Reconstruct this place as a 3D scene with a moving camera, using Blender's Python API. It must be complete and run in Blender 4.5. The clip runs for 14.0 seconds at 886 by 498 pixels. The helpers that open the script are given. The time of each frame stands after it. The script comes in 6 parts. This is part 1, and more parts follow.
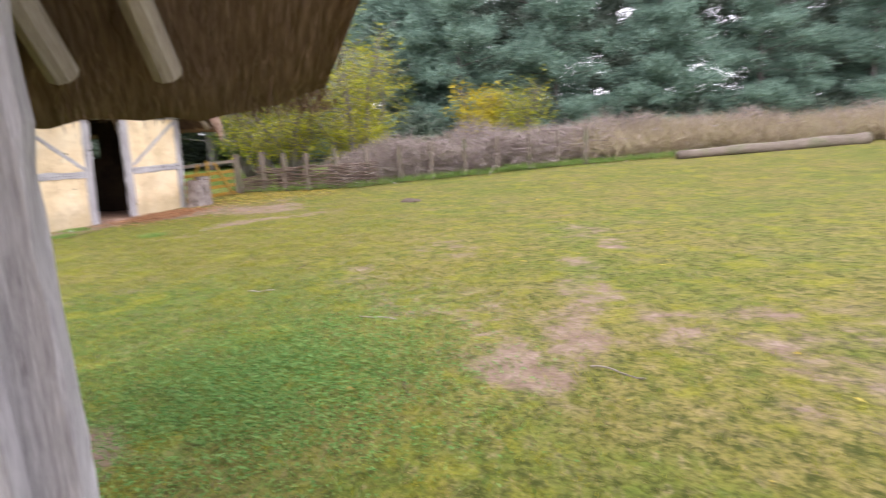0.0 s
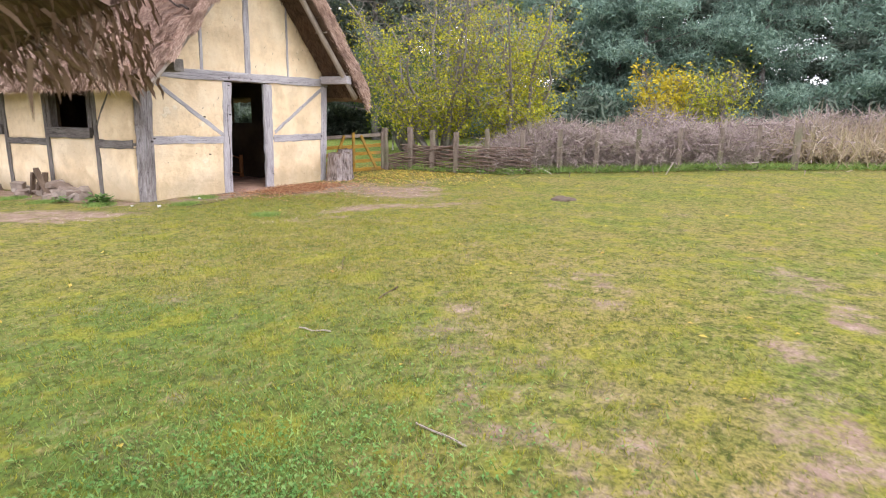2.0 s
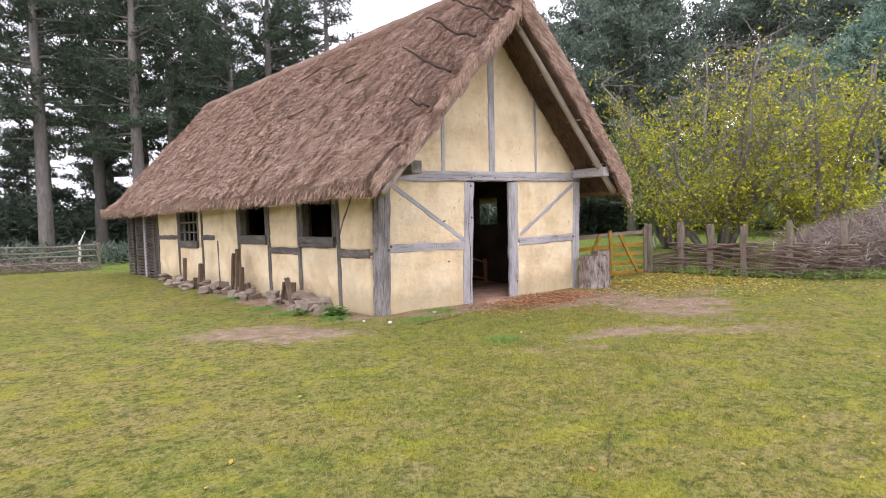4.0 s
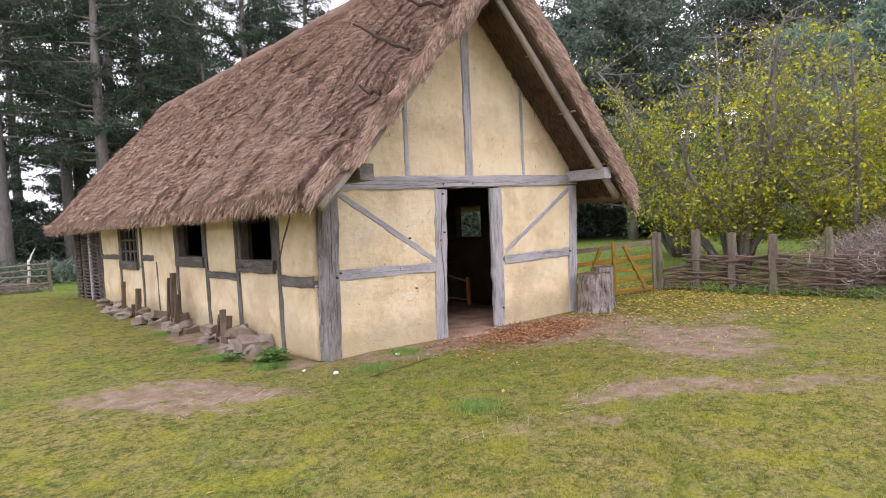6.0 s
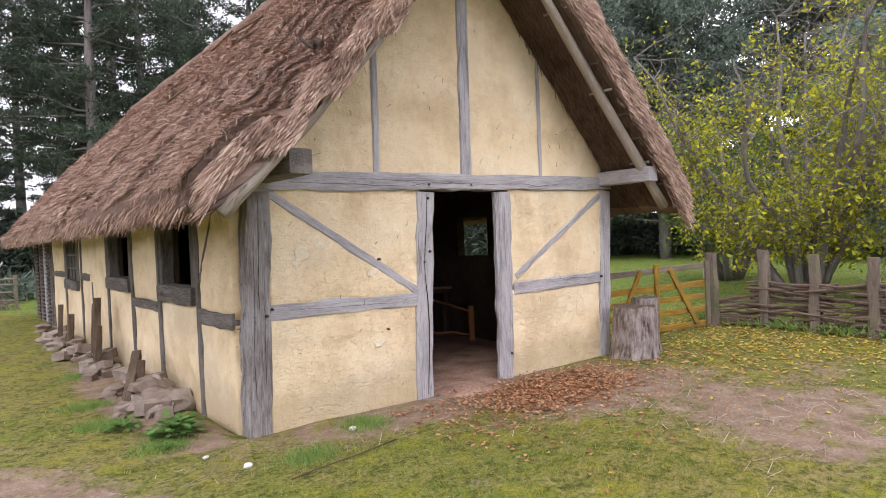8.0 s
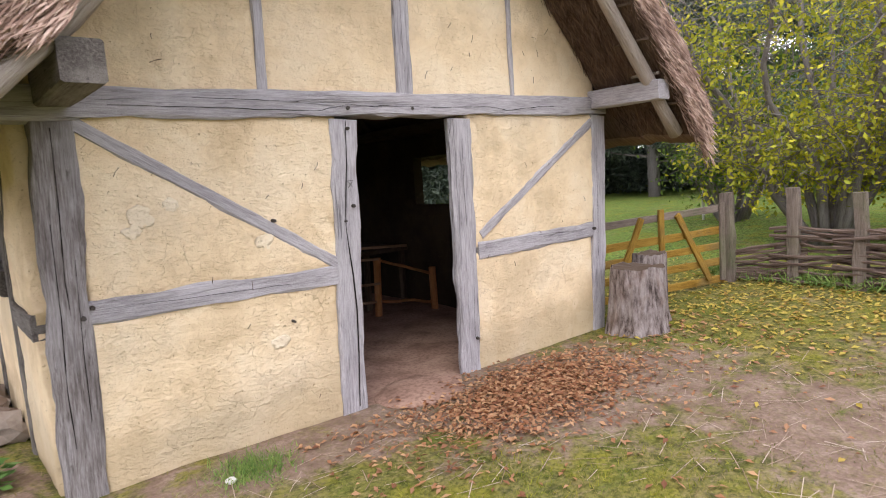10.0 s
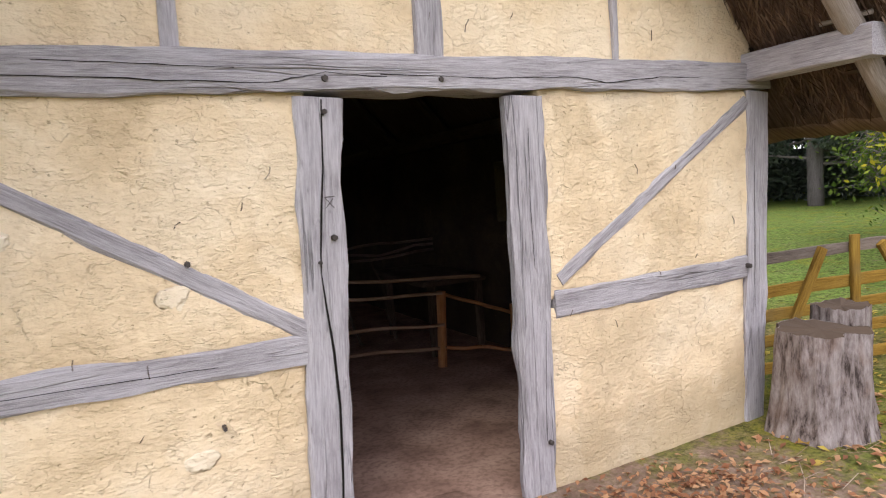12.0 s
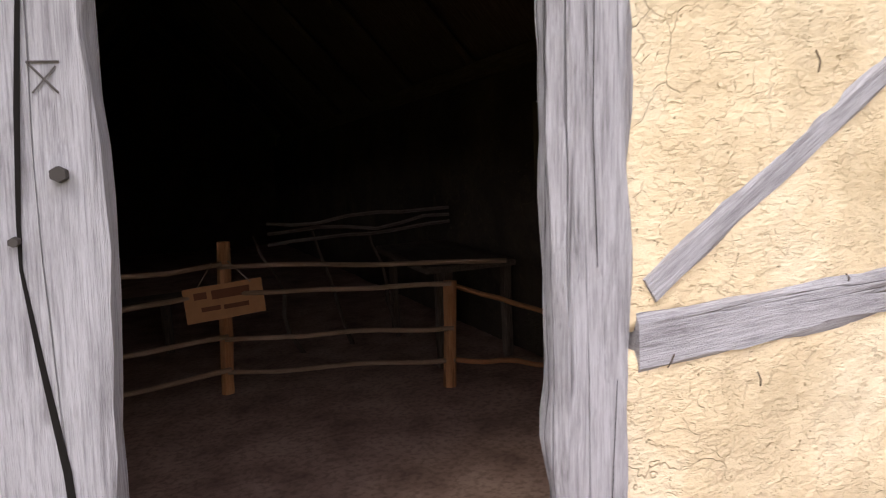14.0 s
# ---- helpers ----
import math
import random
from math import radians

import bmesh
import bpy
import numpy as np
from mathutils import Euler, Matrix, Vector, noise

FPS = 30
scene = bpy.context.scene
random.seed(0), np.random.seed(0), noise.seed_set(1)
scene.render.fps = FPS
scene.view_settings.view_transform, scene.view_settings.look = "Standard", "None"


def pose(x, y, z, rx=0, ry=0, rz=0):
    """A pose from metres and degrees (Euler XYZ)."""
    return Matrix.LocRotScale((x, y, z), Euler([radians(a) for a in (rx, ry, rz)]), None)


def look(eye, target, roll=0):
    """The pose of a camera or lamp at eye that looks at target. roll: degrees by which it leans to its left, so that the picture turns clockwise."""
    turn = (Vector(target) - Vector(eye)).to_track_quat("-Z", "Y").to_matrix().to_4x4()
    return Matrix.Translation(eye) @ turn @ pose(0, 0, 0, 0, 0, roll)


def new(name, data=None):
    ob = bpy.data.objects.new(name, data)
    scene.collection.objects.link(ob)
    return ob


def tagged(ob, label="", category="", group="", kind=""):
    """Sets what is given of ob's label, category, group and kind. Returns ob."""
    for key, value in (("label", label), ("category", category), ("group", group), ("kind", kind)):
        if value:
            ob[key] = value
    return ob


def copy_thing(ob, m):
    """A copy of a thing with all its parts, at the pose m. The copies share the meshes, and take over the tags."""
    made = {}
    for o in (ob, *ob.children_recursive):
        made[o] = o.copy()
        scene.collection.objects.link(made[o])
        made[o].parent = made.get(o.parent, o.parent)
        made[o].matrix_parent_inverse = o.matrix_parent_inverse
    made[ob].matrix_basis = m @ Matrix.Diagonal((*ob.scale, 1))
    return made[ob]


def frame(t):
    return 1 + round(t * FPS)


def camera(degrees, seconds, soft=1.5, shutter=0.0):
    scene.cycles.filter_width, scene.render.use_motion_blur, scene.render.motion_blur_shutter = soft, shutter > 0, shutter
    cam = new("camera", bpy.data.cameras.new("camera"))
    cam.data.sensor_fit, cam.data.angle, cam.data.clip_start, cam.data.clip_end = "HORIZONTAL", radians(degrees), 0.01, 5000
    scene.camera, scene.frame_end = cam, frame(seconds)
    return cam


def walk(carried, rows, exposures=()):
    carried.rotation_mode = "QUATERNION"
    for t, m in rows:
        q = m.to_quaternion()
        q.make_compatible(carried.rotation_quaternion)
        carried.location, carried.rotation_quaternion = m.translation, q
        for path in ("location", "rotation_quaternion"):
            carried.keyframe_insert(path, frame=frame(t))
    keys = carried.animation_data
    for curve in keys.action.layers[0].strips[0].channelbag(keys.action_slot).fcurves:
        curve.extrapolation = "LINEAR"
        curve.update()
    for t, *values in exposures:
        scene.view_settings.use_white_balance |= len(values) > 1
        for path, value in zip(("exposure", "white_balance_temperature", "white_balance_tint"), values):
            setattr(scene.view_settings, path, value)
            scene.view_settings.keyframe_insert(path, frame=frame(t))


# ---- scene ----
cam = camera(72.0, 14.0, 1.05, 0.2)
PATH = [
    (0, (-8.61, -9.573, 1.269), (-6.692, -9.130, 0.915), -3.3),
    (0.1, (-8.527, -9.576, 1.269), (-6.647, -8.987, 0.921), -4.2),
    (0.5, (-8.088, -9.601, 1.287), (-6.224, -8.993, 0.892), -3.4),
    (1, (-7.63, -9.526, 1.35), (-5.789, -8.928, 0.848), -2.7),
    (1.5, (-7.048, -9.438, 1.373), (-5.294, -8.609, 0.888), -0.3),
    (2, (-6.663, -9.28, 1.377), (-4.938, -8.356, 0.965), 0.6),
    (2.5, (-6.256, -9.027, 1.442), (-4.667, -7.876, 1.056), -3.2),
    (3, (-5.813, -8.72, 1.465), (-4.45, -7.322, 1.032), -5.2),
    (3.2, (-5.634, -8.525, 1.44), (-4.303, -7.066, 1.125), -3.1),
    (5.3, (-4.013, -7.135, 1.561), (-2.816, -5.533, 1.519), -2.1),
    (5.5, (-3.815, -6.982, 1.607), (-2.639, -5.365, 1.538), -3.4),
    (6, (-3.462, -6.643, 1.596), (-2.207, -5.089, 1.507), -3.0),
    (6.5, (-3.02, -6.367, 1.6), (-1.841, -4.752, 1.566), -3.8),
    (7, (-2.639, -6.064, 1.609), (-1.52, -4.406, 1.591), -3.7),
    (7.2, (-2.426, -5.823, 1.606), (-1.219, -4.228, 1.567), -2.4),
    (9.3, (-0.761, -4.306, 1.555), (0.408, -2.684, 1.507), -3.2),
    (9.5, (-0.611, -4.188, 1.567), (0.525, -2.544, 1.463), -3.2),
    (10, (-0.274, -3.787, 1.595), (0.959, -2.229, 1.365), -4.1),
    (10.5, (0.152, -3.52, 1.626), (1.312, -1.91, 1.377), -3.3),
    (11, (0.448, -3.168, 1.545), (1.594, -1.53, 1.48), -3.5),
    (11.5, (0.699, -2.883, 1.587), (1.816, -1.228, 1.473), -5.3),
    (12, (1.154, -2.594, 1.601), (2.05, -0.816, 1.421), -4.3),
    (12.5, (1.46, -2.247, 1.554), (2.485, -0.538, 1.385), -0.6),
    (13, (1.762, -1.932, 1.475), (2.625, -0.13, 1.396), -3.5),
    (13.5, (2.006, -1.543, 1.448), (2.858, 0.259, 1.28), -2.9),
    (14, (2.111, -1.172, 1.421), (2.869, 0.661, 1.165), -3.1),
]
walk(cam, [(t, look(eye, target, roll)) for t, eye, target, roll in PATH], ((0, 0.36), (2.5, 0.42), (3, 0.36), (5.3, 0.0), (9.3, 0.04), (10.5, 0.12), (12.5, 0.12), (13.5, 0.12), (14, 0.3)))

# ---- world and light: a bright overcast sky ----
SUN_DIR = (-0.45, -0.55, 0.95)
world = bpy.data.worlds.new("overcast")
scene.world = world
world.use_nodes = True
wn, wl = world.node_tree.nodes, world.node_tree.links
bg = wn["Background"]
sky = wn.new("ShaderNodeTexSky")
sky.sky_type = "NISHITA"
sky.sun_disc = False
sky.sun_elevation = radians(50)
sky.sun_rotation = radians(219)
cloud = wn.new("ShaderNodeMixRGB")
cloud.inputs[0].default_value = 0.93
cloud.inputs[2].default_value = (10.2, 9.85, 11.1, 1)
wl.new(sky.outputs[0], cloud.inputs[1])
wl.new(cloud.outputs[0], bg.inputs[0])
bg.inputs[1].default_value = 0.2
sun = new("sun", bpy.data.lights.new("sun", "SUN"))
sun.data.energy = 1.5
sun.data.angle = radians(25)
sun.data.color = (1.0, 0.96, 0.9)
sun.matrix_world = look((0, 0, 30), (-SUN_DIR[0] * 10, -SUN_DIR[1] * 10, 30 - SUN_DIR[2] * 10))

# ---- helpers ----
K = -0.045  # the long walls and the ridge run slightly askew to the gable
rnd = random.Random(7)


def nz(x, y, z):
    return noise.noise((x, y, z))


def thing(name, label, category, loc=(0, 0, 0), group="", kind=""):
    ob = new(name)
    ob.location = loc
    return tagged(ob, label, category, group, kind)


def link_mesh(name, bm, material, shear=False):
    if shear:
        for v in bm.verts:
            v.co.x += K * v.co.y
    me = bpy.data.meshes.new(name)
    bm.normal_update()
    bm.to_mesh(me)
    bm.free()
    if material:
        me.materials.append(material)
    return me


def part(name, bm, material, parent, label="", shear=False, smooth=False):
    me = bm if isinstance(bm, bpy.types.Mesh) else link_mesh(name, bm, material, shear)
    if smooth:
        me.polygons.foreach_set("use_smooth", [True] * len(me.polygons))
    ob = new(name, me)
    ob.parent = parent
    if parent and parent.parent is None:
        ob.matrix_parent_inverse = Matrix.Translation(parent.location).inverted()
    return tagged(ob, label)


def solo(name, bm, material, label, category, group="", kind="", smooth=False, shear=False):
    me = bm if isinstance(bm, bpy.types.Mesh) else link_mesh(name, bm, material, shear)
    if smooth:
        me.polygons.foreach_set("use_smooth", [True] * len(me.polygons))
    return tagged(new(name, me), label, category, group, kind)


def mesh_arrays(name, co, faces, material, grain=None):
    """A mesh from arrays: co (n, 3), faces (m, k)."""
    me = bpy.data.meshes.new(name)
    n, (m, k) = len(co), faces.shape
    me.vertices.add(n)
    me.vertices.foreach_set("co", np.asarray(co, dtype=np.float32).ravel())
    me.loops.add(m * k)
    me.loops.foreach_set("vertex_index", faces.astype(np.int32).ravel())
    me.polygons.add(m)
    me.polygons.foreach_set("loop_start", np.arange(0, m * k, k, dtype=np.int32))
    me.update(calc_edges=True)
    me.materials.append(material)
    if grain is not None:
        a = me.attributes.new("grain", "FLOAT_VECTOR", "POINT")
        a.data.foreach_set("vector", np.asarray(grain, dtype=np.float32).ravel())
    return me


def grain_layer(bm):
    return bm.verts.layers.float_vector.get("grain") or bm.verts.layers.float_vector.new("grain")


def beam(bm, p0, p1, w, d, side, seg=10, wob=0.006, cham=0.012, w1=None):
    """A hewn timber from p0 to p1, w wide along side, d deep, with uneven chamfered edges."""
    lay = grain_layer(bm)
    p0, p1, side = Vector(p0), Vector(p1), Vector(side).normalized()
    ax = (p1 - p0)
    length = ax.length
    ax.normalize()
    side = (side - ax * side.dot(ax)).normalized()
    dep = ax.cross(side)
    w1 = w if w1 is None else w1
    off = rnd.uniform(0, 90)
    rings = []
    for i in range(seg + 1):
        f = i / seg
        c = p0.lerp(p1, f)
        ww = w + (w1 - w) * f
        hw, hd = ww / 2, d / 2
        ring = []
        for k, (a, b) in enumerate(((-hw + cham, -hd), (hw - cham, -hd), (hw, -hd + cham), (hw, hd - cham), (hw - cham, hd), (-hw + cham, hd), (-hw, hd - cham), (-hw, -hd + cham))):
            q = nz(off + f * length * 3.5, k // 2 * 3.7, off) * wob * 2 + nz(off + f * length * 12, k * 2.1, off) * wob * 0.6
            a += q if a > 0 else -q
            b += nz(off + f * length * 3, k * 1.3 + 20, off) * wob * 0.7
            v = bm.verts.new(c + side * a + dep * b)
            v[lay] = (f * length + off, a + off, b)
            ring.append(v)
        rings.append(ring)
    for r0, r1 in zip(rings, rings[1:]):
        for k in range(8):
            bm.faces.new((r0[k], r0[(k + 1) % 8], r1[(k + 1) % 8], r1[k]))
    bm.faces.new(rings[0][::-1])
    bm.faces.new(rings[-1])
    bmesh.ops.recalc_face_normals(bm, faces=bm.faces[:])
    return bm


def tube(bm, pts, radii, n=7, rough=0.0):
    """A round pole or branch along pts."""
    lay = grain_layer(bm)
    pts = [Vector(p) for p in pts]
    off = rnd.uniform(0, 90)
    rings, run = [], 0.0
    ref = Vector((0.31, 0.2, 0.93))
    for i, p in enumerate(pts):
        t = (pts[min(i + 1, len(pts) - 1)] - pts[max(i - 1, 0)]).normalized()
        if abs(t.dot(ref)) > 0.95:
            ref = Vector((0.9, 0.3, 0.1))
        a = t.cross(ref).normalized()
        b = t.cross(a)
        run += (p - pts[i - 1]).length if i else 0
        r = radii[i] if hasattr(radii, "__len__") else radii
        ring = []
        for k in range(n):
            th = math.tau * k / n
            rr = r * (1 + rough * nz(off + run * 4, k * 1.7, off))
            v = bm.verts.new(p + (a * math.cos(th) + b * math.sin(th)) * rr)
            v[lay] = (run + off, th * max(r, 0.01) + off, 0)
            ring.append(v)
        rings.append(ring)
    for r0, r1 in zip(rings, rings[1:]):
        for k in range(n):
            bm.faces.new((r0[k], r0[(k + 1) % n], r1[(k + 1) % n], r1[k]))
    bm.faces.new(rings[0][::-1])
    bm.faces.new(rings[-1])
    return bm


def bent(p0, p1, n, amp, seed):
    """Points from p0 to p1 that wander by amp."""
    p0, p1 = Vector(p0), Vector(p1)
    out = []
    for i in range(n + 1):
        f = i / n
        e = math.sin(math.pi * f) ** 0.5 if 0 < f < 1 else 0
        out.append(p0.lerp(p1, f) + Vector((nz(seed, f * 2.5, 1), nz(seed, f * 2.5, 7), nz(seed, f * 2.5, 13))) * amp * e)
    return out


def lump(bm, c, r, seed, sub=2, flat=(1, 1, 1), amp=0.35):
    """An uneven stone or clod."""
    res = bmesh.ops.create_icosphere(bm, subdivisions=sub, radius=1.0)
    for v in res["verts"]:
        q = v.co.copy()
        k = 1 + amp * nz(q.x * 1.3 + seed, q.y * 1.3, q.z * 1.3 + seed) + amp * 0.3 * nz(q.x * 4 + seed, q.y * 4, q.z * 4)
        v.co = Vector(c) + Vector((q.x * flat[0], q.y * flat[1], q.z * flat[2])) * r * k


# ---- materials ----
class Nodes:
    """A node material with its own small shorthand."""

    def __init__(self, name, rough=0.85, spec=0.25):
        self.m = bpy.data.materials.new(name)
        self.m.use_nodes = True
        self.t = self.m.node_tree
        self.b = self.t.nodes["Principled BSDF"]
        self.b.inputs["Roughness"].default_value = rough
        self.b.inputs["Specular IOR Level"].default_value = spec

    def n(self, kind, **props):
        nd = self.t.nodes.new(kind)
        for k, v in props.items():
            if k == "op":
                nd.operation = v
            elif k == "blend":
                nd.blend_type = v
        return nd

    def l(self, a, b):
        self.t.links.new(a, b)

    def coord(self, grain=False, scale=(1, 1, 1)):
        if grain:
            src = self.n("ShaderNodeAttribute")
            src.attribute_name = "grain"
            out = src.outputs["Vector"]
        else:
            src = self.n("ShaderNodeNewGeometry")
            out = src.outputs["Position"]
        mp = self.n("ShaderNodeMapping")
        mp.inputs["Scale"].default_value = scale
        self.l(out, mp.inputs["Vector"])
        return mp.outputs[0]

    def noise(self, vec, scale, detail=4, rough=0.55):
        nd = self.n("ShaderNodeTexNoise")
        nd.inputs["Scale"].default_value = scale
        nd.inputs["Detail"].default_value = detail
        nd.inputs["Roughness"].default_value = rough
        self.l(vec, nd.inputs["Vector"])
        return nd.outputs["Fac"]

    def ramp(self, fac, *stops):
        nd = self.n("ShaderNodeValToRGB")
        while len(nd.color_ramp.elements) < len(stops):
            nd.color_ramp.elements.new(0.5)
        for e, (p, c) in zip(nd.color_ramp.elements, stops):
            e.position = p
            e.color = (*c, 1) if hasattr(c, "__len__") else (c, c, c, 1)
        self.l(fac, nd.inputs[0])
        return nd.outputs[0]

    def mix(self, fac, a, b, blend="MIX"):
        nd = self.n("ShaderNodeMixRGB", blend=blend)
        for i, v in ((0, fac), (1, a), (2, b)):
            if isinstance(v, bpy.types.NodeSocket):
                self.l(v, nd.inputs[i])
            elif i == 0:
                nd.inputs[0].default_value = v
            else:
                nd.inputs[i].default_value = (*v, 1)
        return nd.outputs[0]

    def math(self, op, a, b=0.0):
        nd = self.n("ShaderNodeMath", op=op)
        for i, v in enumerate((a, b)):
            if isinstance(v, bpy.types.NodeSocket):
                self.l(v, nd.inputs[i])
            else:
                nd.inputs[i].default_value = v
        return nd.outputs[0]

    def island(self):
        return self.n("ShaderNodeNewGeometry").outputs["Random Per Island"]

    def objrand(self):
        return self.n("ShaderNodeObjectInfo").outputs["Random"]

    def done(self, col, height=None, strength=0.4, dist=0.01):
        if isinstance(col, bpy.types.NodeSocket):
            self.l(col, self.b.inputs["Base Color"])
        else:
            self.b.inputs["Base Color"].default_value = (*col, 1)
        if height is not None:
            bp = self.n("ShaderNodeBump")
            bp.inputs["Strength"].default_value = strength
            bp.inputs["Distance"].default_value = dist
            self.l(height, bp.inputs["Height"])
            self.l(bp.outputs[0], self.b.inputs["Normal"])
        return self.m


def wood(name, dark, mid, light, crack=0.5, stain=None):
    m = Nodes(name, 0.88, 0.15)
    fine = m.noise(m.coord(True, (3.2, 42, 42)), 2.0, 7, 0.75)
    col = m.ramp(fine, (0.28, dark), (0.47, mid), (0.7, light))
    big = m.noise(m.coord(True, (1.3, 5, 5)), 1.3, 5, 0.65)
    col = m.mix(m.ramp(big, (0.34, 0.3), (0.48, 0.0)), col, dark)
    pale = m.noise(m.coord(True, (2.2, 9, 9)), 0.9, 4, 0.6)
    col = m.mix(m.ramp(pale, (0.46, 0.0), (0.64, 0.6)), col, light)
    smudge = m.noise(m.coord(), 11, 5, 0.7)
    col = m.mix(m.ramp(smudge, (0.54, 0.0), (0.7, 0.4)), col, mid)
    spots = m.noise(m.coord(True, (5, 22, 22)), 1.5, 3, 0.6)
    col = m.mix(m.ramp(spots, (0.64, 0.0), (0.72, 0.6)), col, dark)
    fib = m.noise(m.coord(True, (4, 150, 150)), 1.6, 4, 0.65)
    col = m.mix(m.ramp(fib, (0.36, 0.45), (0.52, 0.0)), col, dark)
    line = m.noise(m.coord(True, (0.35, 9, 9)), 1.2, 3, 0.45)
    gate = m.ramp(m.noise(m.coord(True, (0.8, 3, 3)), 1.1, 2), (0.45, 0.0), (0.58, 1.0))
    ck = m.math("MULTIPLY", m.ramp(line, (0.49, 0.0), (0.5, 1.0), (0.51, 0.0)), gate)
    col = m.mix(m.math("MULTIPLY", ck, crack), col, (0.03, 0.026, 0.024))
    if stain:
        st = m.noise(m.coord(), 1.7, 4)
        col = m.mix(m.ramp(st, (0.5, 0.0), (0.66, 0.55)), col, stain)
    h = m.math("SUBTRACT", m.math("ADD", m.math("MULTIPLY", fine, 0.7), m.math("MULTIPLY", fib, 0.6)), m.math("MULTIPLY", ck, 1.4))
    return m.done(col, h, 0.8, 0.01)


M_OAK = wood("weathered_oak", (0.2, 0.185, 0.195), (0.4, 0.38, 0.4), (0.58, 0.56, 0.59), 0.5)
M_OAK_MID = wood("stained_corner_oak", (0.06, 0.048, 0.045), (0.25, 0.225, 0.22), (0.46, 0.44, 0.45), 0.9, (0.07, 0.055, 0.05))
M_OAK_DARK = wood("stained_oak", (0.05, 0.042, 0.038), (0.13, 0.115, 0.105), (0.27, 0.25, 0.23), 0.7)
M_POLE = wood("bare_pole", (0.2, 0.165, 0.14), (0.36, 0.31, 0.27), (0.5, 0.45, 0.4), 0.4)
M_POLE_IN = wood("peeled_hazel", (0.2, 0.12, 0.07), (0.32, 0.2, 0.12), (0.42, 0.29, 0.2), 0.2)
M_POST_IN = wood("orange_post", (0.25, 0.1, 0.04), (0.42, 0.18, 0.07), (0.5, 0.26, 0.12), 0.3)
M_FENCE = wood("grey_fence_post", (0.08, 0.064, 0.053), (0.18, 0.145, 0.12), (0.3, 0.25, 0.21), 0.6, (0.13, 0.15, 0.07))
M_GATE = wood("lichened_gate", (0.14, 0.07, 0.014), (0.3, 0.175, 0.03), (0.43, 0.275, 0.06), 0.4, (0.19, 0.16, 0.09))
M_OLD = wood("dark_offcut", (0.045, 0.03, 0.022), (0.1, 0.07, 0.05), (0.19, 0.14, 0.105), 0.5)
M_BRUSH = wood("woven_hazel", (0.06, 0.04, 0.033), (0.15, 0.105, 0.085), (0.26, 0.2, 0.165), 0.2)
M_WATTLE = wood("dark_wattle", (0.05, 0.042, 0.038), (0.13, 0.11, 0.1), (0.22, 0.19, 0.175), 0.2)
M_SWAY = wood("dark_sway", (0.02, 0.014, 0.012), (0.05, 0.035, 0.03), (0.1, 0.075, 0.062), 0.2)
M_PINEBARK = wood("pine_bark", (0.075, 0.066, 0.062), (0.165, 0.15, 0.143), (0.26, 0.24, 0.23), 0.6)
M_TWIG = wood("grey_twig", (0.1, 0.09, 0.085), (0.2, 0.18, 0.17), (0.3, 0.28, 0.26), 0.1)


def stump_material():
    m = Nodes("stump_bark", 0.92, 0.1)
    g = m.coord(False, (9, 9, 2.2))
    a = m.noise(g, 2.2, 7, 0.7)
    col = m.ramp(a, (0.36, (0.05, 0.038, 0.034)), (0.46, (0.2, 0.165, 0.155)), (0.62, (0.36, 0.32, 0.31)))
    b = m.noise(m.coord(), 6, 3)
    col = m.mix(m.ramp(b, (0.55, 0.0), (0.7, 0.4)), col, (0.22, 0.15, 0.12))
    return m.done(col, a, 0.8, 0.02)


M_STUMP = stump_material()


